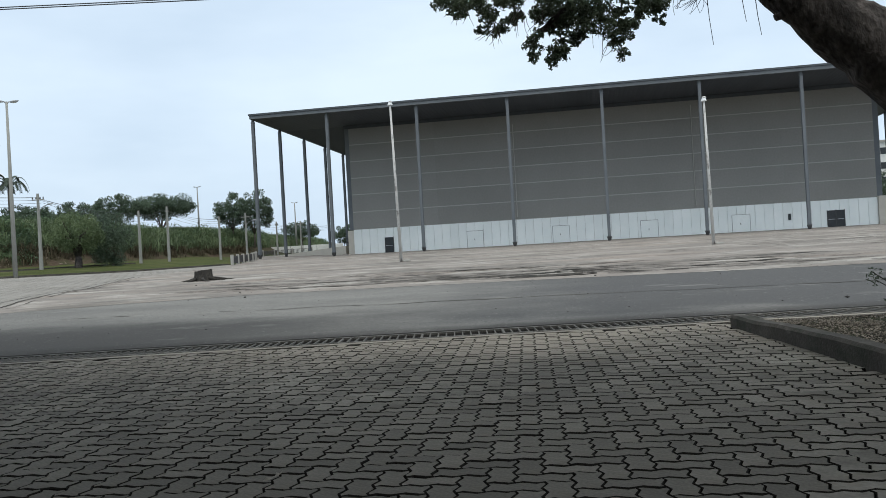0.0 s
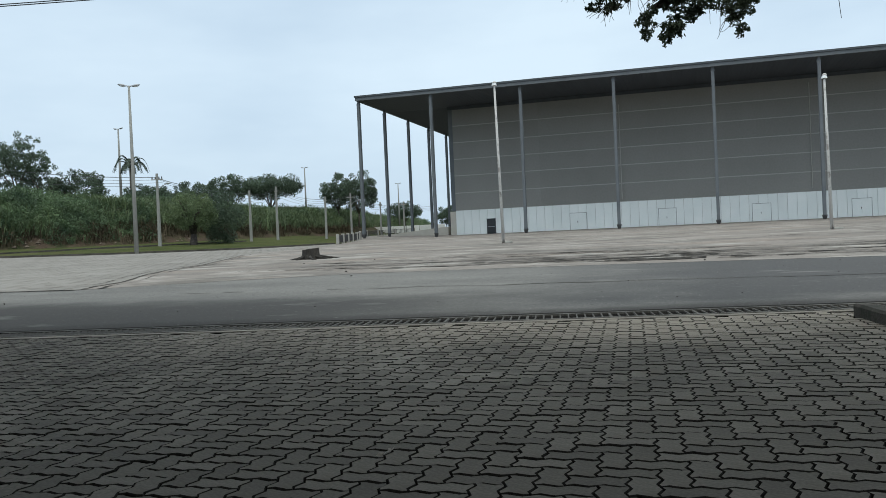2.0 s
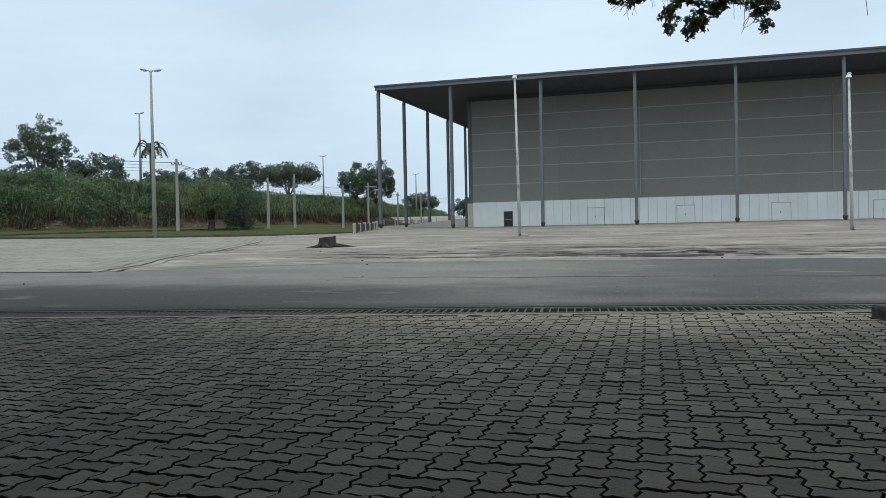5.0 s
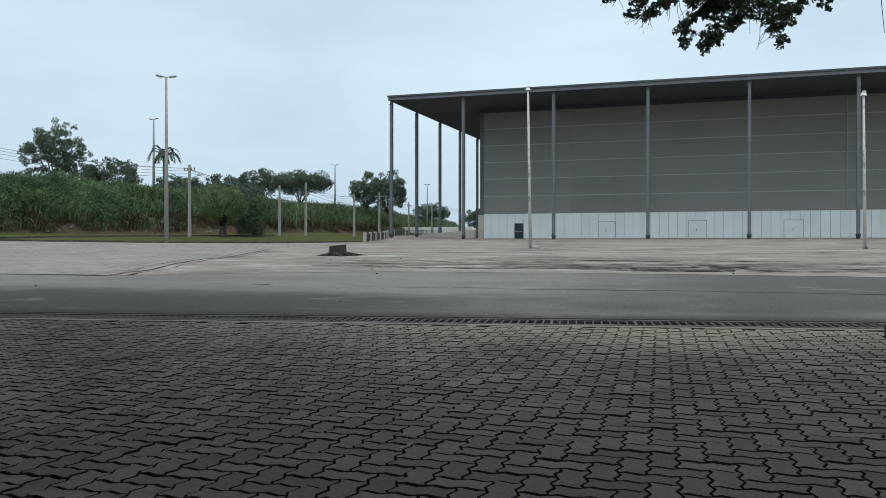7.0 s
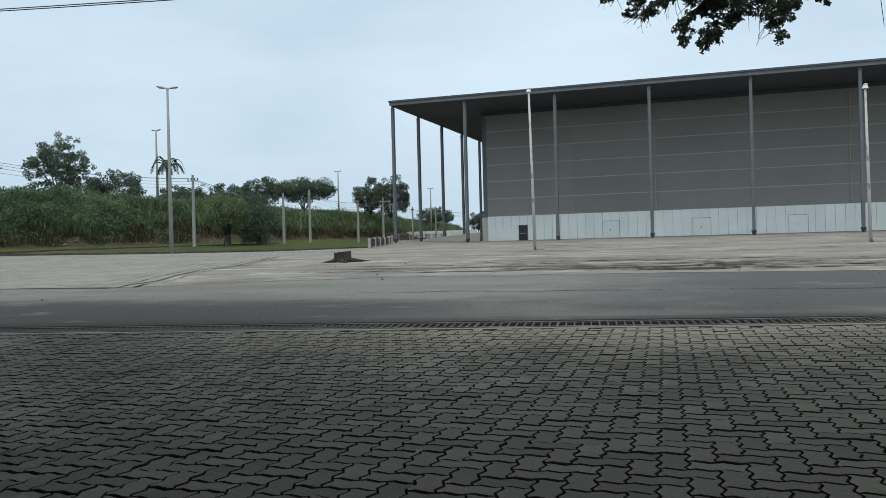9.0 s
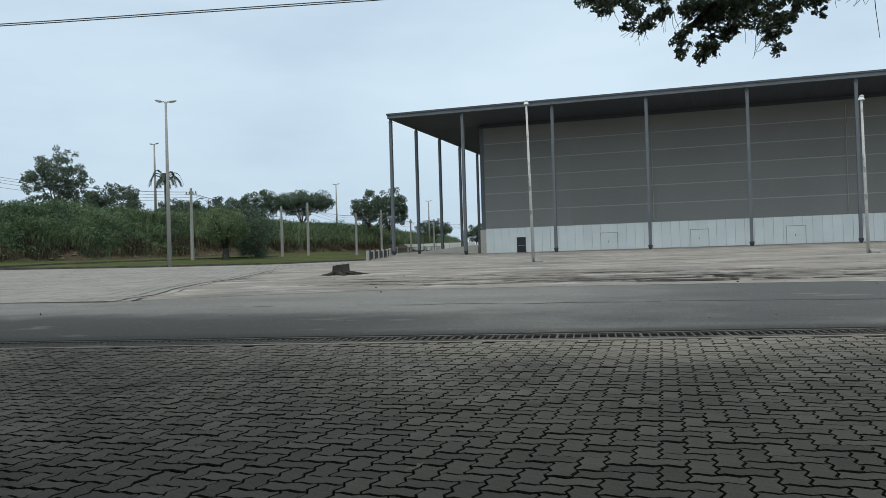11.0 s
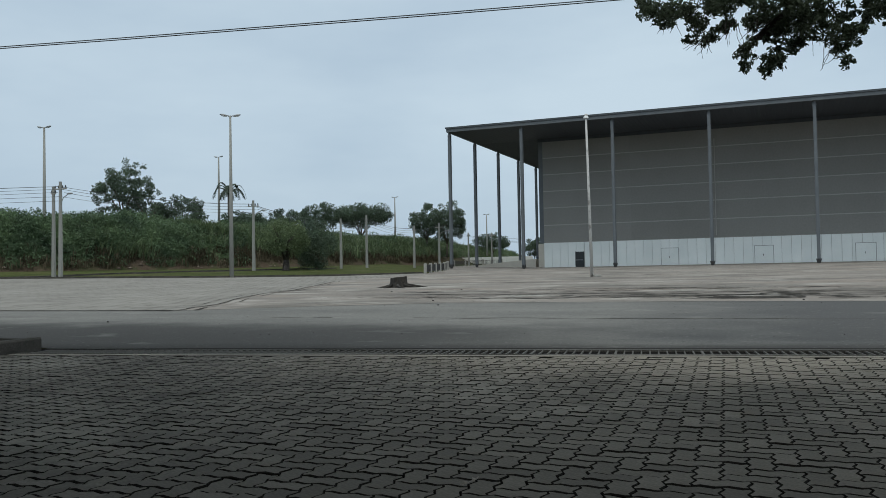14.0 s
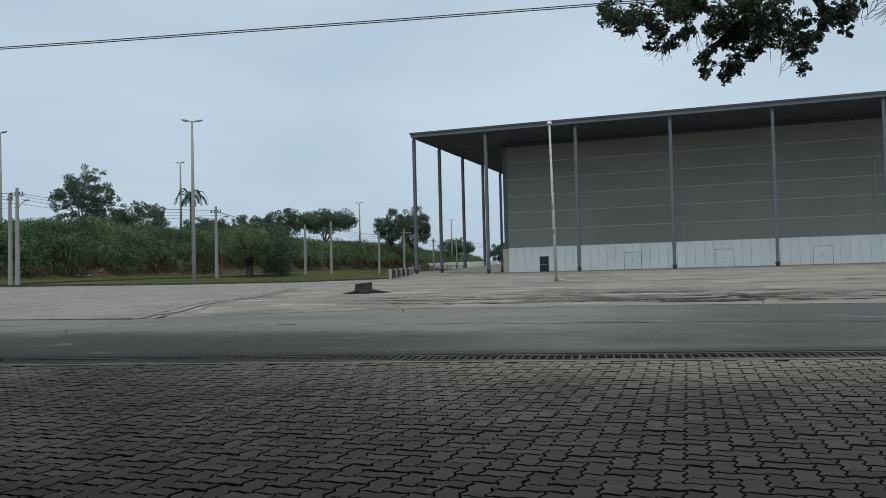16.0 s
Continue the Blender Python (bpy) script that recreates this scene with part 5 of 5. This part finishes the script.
def right_tree():
    root = thing("shade_tree", (7.5, 4.2, ground_z(7.5, 4.2) + 0.1), "large shade tree with thick leaning dark trunk and small leaves", "tree")
    o = Vector(root.matrix_basis.translation)
    bm = bmesh.new()
    spine = [(7.5, 4.2, 0.0), (7.2, 4.2, 0.5), (6.6, 4.22, 1.0), (5.8, 4.22, 1.55), (5.12, 4.2, 2.07), (4.77, 4.2, 2.38), (4.545, 4.2, 2.56), (4.18, 4.2, 2.95), (3.9, 4.25, 3.45), (3.65, 4.3, 4.2)]
    spine = fine_path(spine, 5)
    widths = [along(i / (len(spine) - 1), ((0, 0.6), (0.11, 0.5), (0.33, 0.36), (0.44, 0.29), (0.56, 0.25), (0.67, 0.225), (0.78, 0.215), (1, 0.18))) * (1 + 0.1 * noise.noise(Vector((i * 0.9, 1, 2)))) for i in range(len(spine))]
    tube(bm, [Vector(p) - o for p in spine], widths, 28, 0.2)
    for v in bm.verts:
        v.co += Vector((0, 0, 1)) * 0.035 * noise.noise(v.co * 4.0) + v.co.normalized() * 0.045 * noise.noise(v.co * 7.0 + Vector((5, 0, 0)))
    trunk = part("trunk", bm, M["bark"], root, "thick dark furrowed trunk", smooth=True)
    for c, tip, r in (((4.32, 4.15, 2.7), (4.13, 4.1, 2.6), 0.05), ((4.2, 4.15, 2.85), (4.06, 4.1, 2.74), 0.06)):
        c, tip = Vector(c), Vector(tip)
        part("stub", tube(bmesh.new(), [c - o, c.lerp(tip, 0.6) - o, tip - o], [r * 1.5, r, r * 0.6], 9, 0.4), M["bark"], trunk, "broken branch stub")
    limbs = [[(3.65, 4.3, 4.2), (3.3, 4.9, 4.3), (2.95, 5.5, 3.8), (2.6, 5.7, 3.35), (2.3, 5.7, 3.12)], [(3.65, 4.3, 4.2), (2.8, 3.8, 5.2), (1.4, 3.4, 5.8), (0.2, 3.0, 5.9)], [(3.98, 4.3, 3.45), (4.5, 2.8, 4.8), (4.0, 1.0, 5.6), (3.2, -1.0, 5.9)], [(2.9, 5.5, 3.9), (2.3, 5.6, 3.75), (1.7, 5.7, 3.55)], [(2.6, 5.9, 3.35), (2.35, 5.95, 3.18), (2.22, 5.98, 3.16)], [(2.9, 5.5, 3.9), (3.2, 5.9, 3.5), (3.3, 6.0, 3.3)], [(1.4, 3.4, 5.8), (0.5, 4.2, 6.0), (-0.5, 4.6, 6.1)]]
    for pts in limbs:
        n = len(pts)
        part("limb", tube(bmesh.new(), [Vector(p) - o for p in pts], [0.07 - 0.05 * i / (n - 1) for i in range(n)], 8, 0.2), M["bark"], root, smooth=True)
    # thin bare twigs that fan out below the leaves, and a few straight hanging shoots
    rng = random.Random(4)
    for cx, cy, cz, lean, count in ((1.86, 5.7, 3.2, -0.6, 12), (2.08, 5.6, 3.24, -0.5, 8), (1.5, 5.7, 3.42, -0.2, 5), (2.75, 5.7, 3.1, 0.5, 6), (2.95, 5.8, 2.98, -0.2, 4), (3.78, 5.6, 3.3, -0.3, 14), (3.62, 5.7, 3.36, -0.2, 8), (2.35, 5.6, 3.2, -0.3, 6)):
        for k in range(count):
            a = lean + rng.uniform(-0.55, 0.55)
            p = Vector((cx + rng.uniform(-0.08, 0.08), cy + rng.uniform(-0.1, 0.1), cz + rng.uniform(-0.03, 0.05)))
            pts = [p]
            for i in range(5):
                a += rng.uniform(-0.4, 0.32)
                p = p + Vector((math.sin(a) * 0.045, rng.uniform(-0.01, 0.01), -math.cos(a) * 0.045))
                pts.append(p)
            part("twig", tube(bmesh.new(), [q - o for q in pts], [0.0045, 0.004, 0.0035, 0.003, 0.0025, 0.002], 4), M["bark"], root)
    for x, z0, z1 in ((3.85, 3.3, 2.77), (4.16, 3.35, 2.96), (4.29, 3.2, 2.82)):
        part("twig", tube(bmesh.new(), [Vector((x, 5.6, z0)) - o, Vector((x + 0.015, 5.6, (z0 + z1) / 2)) - o, Vector((x + 0.04, 5.6, z1)) - o], [0.005, 0.004, 0.003], 4), M["bark"], root)
    loc = [(x - o.x, y - o.y, z - o.z, r) for x, y, z, r in RIGHT_CLUMPS]
    leaf_cloud("foliage", ragged(loc, 4, 10, 1.35), M["leaf_near"], root, 31, 0.034, 17000, 1.35, rounded=True)
    leaf_cloud("inner_foliage", [(x, y, z, r * 0.9) for x, y, z, r in loc], M["leaf_near"], root, 34, 0.04, 2300, 1.3, rounded=True)
    # invented crown above the view, added only to shade the near pavers
    crown = []
    for k in range(520):
        x, y = rng.uniform(-8.5, 9.5), rng.uniform(-9.5, 1.4)
        low = max(4.1, 1.3 + 0.44 * math.hypot(x - 2.5, y + 2.7))
        crown.append((x - o.x, y - o.y, low + rng.uniform(0.5, 2.2) - o.z, rng.uniform(0.6, 1.0)))
    for k in range(640):
        x, y = rng.uniform(-10, 0.5), rng.uniform(-9.5, 1.0)
        low = max(4.1, 1.3 + 0.44 * math.hypot(x - 2.5, y + 2.7))
        crown.append((x - o.x, y - o.y, low + rng.uniform(0.5, 1.6) - o.z, rng.uniform(0.6, 1.0)))
    leaf_cloud("crown", crown, M["leaf_near"], root, 33, 0.24, 190, 1.5)
    crown = []
    for k in range(26):
        x, y, z = rng.uniform(1.3, 4.4), rng.uniform(4.9, 6.4), rng.uniform(3.8, 5.4)
        crown.append((x - o.x, y - o.y, z - o.z, rng.uniform(0.25, 0.45)))
    leaf_cloud("upper_foliage", crown, M["leaf_near"], root, 32, 0.045, 8000, 1.2, rounded=True)


right_tree()


def left_tree():
    root = thing("feathery_tree", (-9.0, 1.2, ground_z(-9, 1.2) + 0.1), "dark tree with drooping feathery foliage over the planting bed", "tree")
    o = Vector(root.matrix_basis.translation)
    part("trunk", tube(bmesh.new(), [(0, 0, -0.1), (0.1, 0, 1.8), (0.5, 0.2, 3.4), (1.2, 0.5, 4.8)], [0.28, 0.22, 0.19, 0.12], 12, 0.15), M["bark"], root, smooth=True)
    for e in ((3.2, 1.0, 3.2), (3.0, 0.8, 2.4), (2.6, 0.6, 1.7), (3.9, 1.0, 4.2)):
        part("limb", tube(bmesh.new(), [(0.6, 0.25, 3.6), (1.9, 0.7, (e[2] + 4.4) / 2), e], [0.07, 0.05, 0.015], 6, 0.15), M["bark"], root, smooth=True)
    loc = [(x - o.x, y - o.y, z - o.z, r) for x, y, z, r in LEFT_CLUMPS]
    spray_cloud("foliage", loc, M["leaf_left"], root, 41, 700, 0.2)
    leaf_cloud("inner_foliage", [(x, y, z, r * 0.85) for x, y, z, r in loc], M["leaf_left"], root, 44, 0.05, 2600, 1.8, 1.0)
    rng = random.Random(8)
    # extra clumps kept out of view, added to darken the left pavers and bed
    crown = []
    while len(crown) < 680:
        x, y, r = rng.uniform(-14, -3.2), rng.uniform(-8, 4.5), rng.uniform(0.55, 0.95)
        far = math.hypot(x - 2.5, y + 2.7)
        z = rng.uniform(2.2, 8.5)
        aside = y + r + 0.5 < (2.5 - x) / 1.95 - 2.9
        if (aside and x < -6.6) or (z - r > 1.3 + 0.44 * far and z > 4):
            crown.append((x - o.x, y - o.y, z - o.z, r))
    for k in range(460):
        x, y, r = rng.uniform(-9.5, -0.8), rng.uniform(-2.5, 4.6), rng.uniform(0.5, 0.9)
        z = 1.5 + 0.46 * math.hypot(x - 2.5, y + 2.7) + r + rng.uniform(0.0, 1.4)
        crown.append((x - o.x, y - o.y, max(z, 4.2 + r) - o.z, r))
    leaf_cloud("crown", crown, M["leaf_left"], root, 43, 0.2, 230, 1.8, 0.5)


left_tree()


# ---- smaller things ----
def stump():
    root = thing("tree_stump", (-12.1, 27.9, ground_z(-12.1, 27.9)), "cut grey tree stump with spreading surface roots", "tree stump")
    bm = bmesh.new()
    n, rows = 28, 6
    rings = []
    for j in range(rows):
        t = j / (rows - 1)
        ring = []
        for k in range(n):
            a = 2 * math.pi * k / n
            r = 0.325 * (1 + 0.3 * (1 - t) ** 3) * (1 + 0.10 * math.cos(5 * a + 1) + 0.06 * noise.noise(Vector((math.cos(a) * 2, math.sin(a) * 2, t))))
            z = 0.4 * t + (0.035 * math.cos(a) + 0.03 * noise.noise(Vector((math.cos(a) * 3, math.sin(a) * 3, 7))) if j == rows - 1 else 0)
            ring.append(bm.verts.new((math.cos(a) * r, math.sin(a) * r, z - 0.02 * (j == 0))))
        rings.append(ring)
    for a, b in zip(rings, rings[1:]):
        for k in range(n):
            bm.faces.new((a[k], a[(k + 1) % n], b[(k + 1) % n], b[k]))
    c = bm.verts.new((0.02, 0, 0.36))
    for k in range(n):
        bm.faces.new((rings[-1][k], rings[-1][(k + 1) % n], c))
    part("trunk", bm, M["stump"], root)
    rng = random.Random(2)
    for k in range(9):
        a = 2 * math.pi * k / 9 + rng.uniform(-0.2, 0.2)
        ln = rng.uniform(0.5, 1.1)
        pts = [(math.cos(a + 0.12 * i) * (0.3 + ln * i / 3), math.sin(a + 0.12 * i) * (0.3 + ln * i / 3), 0.09 - 0.045 * i) for i in range(4)]
        part("root", tube(bmesh.new(), pts, [0.07, 0.05, 0.03, 0.012], 7, 0.2), M["stump"], root, smooth=True)


stump()


def fence():
    root = thing("site_fence", (-27, 63, ground_z(-27, 63)), "low fence of pale concrete posts with dark metal railings", "fence")
    o = Vector(root.matrix_basis.translation)
    line = [(-26.6, 63.5), (-27.4, 66.5), (-28.2, 69.5), (-29.0, 72.5), (-29.8, 75.5), (-31.0, 79.0), (-32.5, 83.0), (-34.5, 88.0), (-36.5, 94.0), (-38.5, 100), (-40, 108), (-41, 118), (-42, 130)]
    for k, (x, y) in enumerate(line):
        z = ground_z(x, y)
        bm = box(bmesh.new(), x - 0.11, y - 0.11, z - 0.1, x + 0.11, y + 0.11, z + 0.85, 0.02)
        bmesh.ops.translate(bm, verts=bm.verts, vec=-o)
        part("post", bm, M["concrete"], root)
        if k + 1 < len(line):
            x2, y2 = line[k + 1]
            z2 = ground_z(x2, y2)
            bm = bmesh.new()
            for h in (0.12, 0.72):
                tube(bm, [Vector((x, y, z + h)) - o, Vector((x2, y2, z2 + h)) - o], [0.03, 0.03], 4)
            for i in range(1, 16):
                t = i / 16
                q = Vector((x + (x2 - x) * t, y + (y2 - y) * t, z + (z2 - z) * t)) - o
                tube(bm, [q + Vector((0, 0, 0.1)), q + Vector((0, 0, 0.74))], [0.035, 0.035], 4)
            part("railing", bm, M["iron"], root, "dark metal railing")


fence()


def side_rail():
    root = thing("ramp_railing", (-27.4, 99.4, 2.7), "dark metal handrail along the ramp top", "railing")
    for k in range(9):
        bm = tube(bmesh.new(), [(0, k * 3.0, -0.1), (0, k * 3.0, 1.0)], [0.04, 0.04], 6)
        part("post", bm, M["iron"], root)
    for h in (0.5, 1.0):
        part("rail", tube(bmesh.new(), [(0, 0, h), (0, 24, h)], [0.035, 0.035], 6), M["iron"], root)


side_rail()


def white_boundary():
    root = thing("boundary_wall", (-52, 150, ground_z(-52, 150)), "long low white boundary wall beyond the poles", "wall")
    o = Vector(root.matrix_basis.translation)
    for k in range(6):
        x = -58 + k * 2.6
        bm = box(bmesh.new(), x, 149.9, 2.2, x + 2.5, 150.1, 4.2, 0.02)
        bmesh.ops.translate(bm, verts=bm.verts, vec=-o)
        part("panel", bm, M["white_wall"], root)


white_boundary()


def far_block():
    root = thing("apartment_building", (60, 180, ground_z(60, 180)), "distant pale multi-storey building behind the hall", "building")
    part("wall", box(bmesh.new(), -6, -4, -0.5, 12, 4, 16), M["white_wall"], root)
    part("roof", box(bmesh.new(), -6.3, -4.3, 16, 12.3, 4.3, 16.4), M["concrete"], root)
    for s in range(5):
        for k in range(6):
            part("window", box(bmesh.new(), -5 + k * 2.8, -4.06, 2 + s * 2.9, -3.4 + k * 2.8, -3.95, 3.3 + s * 2.9), M["dark"], root)


far_block()


def gravel():
    rng = np.random.default_rng(5)
    verts, faces = [], []
    for _ in range(19000):
        x = 3.95 + rng.random() ** 1.4 * 4.8
        front = bed_front_right(x) - 0.12
        y = rng.uniform(1.5, front)
        if x < kerb_right(y) + 0.13:
            continue
        up = 0.11 - 0.08 * smooth_step(0.5, 0.05, front + 0.02 - y)
        z = ground_z(x, y) + up + 0.005 + 0.03 * noise.noise(Vector((x * 1.5, y * 1.5, 0)))
        r = rng.uniform(0.005, 0.014)
        d = rng.uniform(0.6, 1.3, (6, 1)) * np.array(((1, 0, 0), (-1, 0, 0), (0, 1, 0), (0, -1, 0), (0, 0, 0.7), (0, 0, -0.7))) * r
        i = len(verts)
        verts += (d + np.array((x, y, z))).tolist()
        faces += [(i + a, i + b, i + c) for a, b, c in ((0, 2, 4), (2, 1, 4), (1, 3, 4), (3, 0, 4), (2, 0, 5), (1, 2, 5), (3, 1, 5), (0, 3, 5))]
    tagged(raw("gravel", verts, faces, M["gravel"]), "loose brown gravel on the planting bed", "gravel", kind="stuff")
    verts, faces = [], []
    for _ in range(70000):
        y = rng.uniform(0, 4.9)
        x = kerb_left(y) - 0.18 - rng.random() * 5.5
        if noise.noise(Vector((x * 1.1, y * 1.6, 2))) + 0.5 * noise.noise(Vector((x * 3.5, y * 4.0, 5))) < -0.02:
            continue
        z = ground_z(x, y) + 0.105 + 0.03 * noise.noise(Vector((x * 1.5, y * 1.5, 0)))
        h, a = rng.uniform(0.012, 0.045), rng.uniform(0, 6.28)
        i = len(verts)
        w = 0.008
        verts += [(x - w * math.sin(a), y + w * math.cos(a), z), (x + w * math.sin(a), y - w * math.cos(a), z), (x + math.cos(a) * h, y + math.sin(a) * h, z + h * 0.8)]
        faces.append((i, i + 1, i + 2))
    tagged(raw("grass_tufts", verts, faces, M["bed_moss"]), "sparse low grass and moss on the planting bed", "grass", kind="stuff")


gravel()


def fallen_leaf(x, y, turn, size=0.028):
    bm = bmesh.new()
    v = [bm.verts.new(p) for p in ((-size, 0, 0.004), (-size * 0.3, size * 0.5, 0.018), (size * 0.5, size * 0.35, 0.012), (size, 0, 0.022), (size * 0.4, -size * 0.45, 0.014), (-size * 0.4, -size * 0.4, 0.008))]
    c = bm.verts.new((0, 0, 0.006))
    for k in range(6):
        bm.faces.new((v[k], v[(k + 1) % 6], c))
    ob = part("fallen_leaf", bm, M["leaf_dry"])
    ob.matrix_basis = pose(x, y, ground_z(x, y) + 0.003, 0, 0, turn)
    tagged(ob, "curled dry leaf lying on the pavers", "leaf", "fallen leaves")


fallen_leaf(1.21, 0.66, 30)
rng = random.Random(12)
for k in range(22):
    fallen_leaf(rng.uniform(-4, 3.5), rng.uniform(0.5, 5), rng.uniform(0, 360), rng.uniform(0.012, 0.024))


def shrub():
    root = thing("shrub", (5.36, 5.0, ground_z(5.36, 5.0) + 0.1), "thin young shrub with small leaves on the gravel bed", "shrub")
    cl = []
    r = random.Random(3)
    for k in range(14):
        a = r.uniform(0, 6.28)
        e = (math.cos(a) * r.uniform(0.1, 0.45), math.sin(a) * 0.2, r.uniform(0.15, 0.42))
        part("stem", tube(bmesh.new(), [(0, 0, -0.02), (e[0] * 0.4, e[1] * 0.4, e[2] * 0.6), e], [0.01, 0.007, 0.003], 5), M["bark"], root)
        cl.append((*e, 0.08))
    leaf_cloud("foliage", cl, M["leaf_near"], root, 51, 0.026, 5200, 1.7)


shrub()


def road_grit():
    """Small stones and twigs lying about on road and forecourt."""
    rng = np.random.default_rng(9)
    verts, faces = [], []
    for _ in range(240):
        x = rng.uniform(-16, 12)
        y = rng.uniform(road_near(x) + 0.3, 30)
        z = ground_z(x, y) + 0.004
        r = rng.uniform(0.004, 0.009) if rng.random() < 0.96 else 0.022
        d = rng.uniform(0.6, 1.3, (6, 1)) * np.array(((1.6, 0, 0), (-1.6, 0, 0), (0, 1, 0), (0, -1, 0), (0, 0, 0.7), (0, 0, -0.7))) * r
        i = len(verts)
        verts += (d + np.array((x, y, z))).tolist()
        faces += [(i + a, i + b, i + c) for a, b, c in ((0, 2, 4), (2, 1, 4), (1, 3, 4), (3, 0, 4), (2, 0, 5), (1, 2, 5), (3, 1, 5), (0, 3, 5))]
    tagged(raw("grit", verts, faces, M["stump"]), "dark grit and bits of wood scattered on the road", "grit", kind="stuff")


road_grit()
paving()
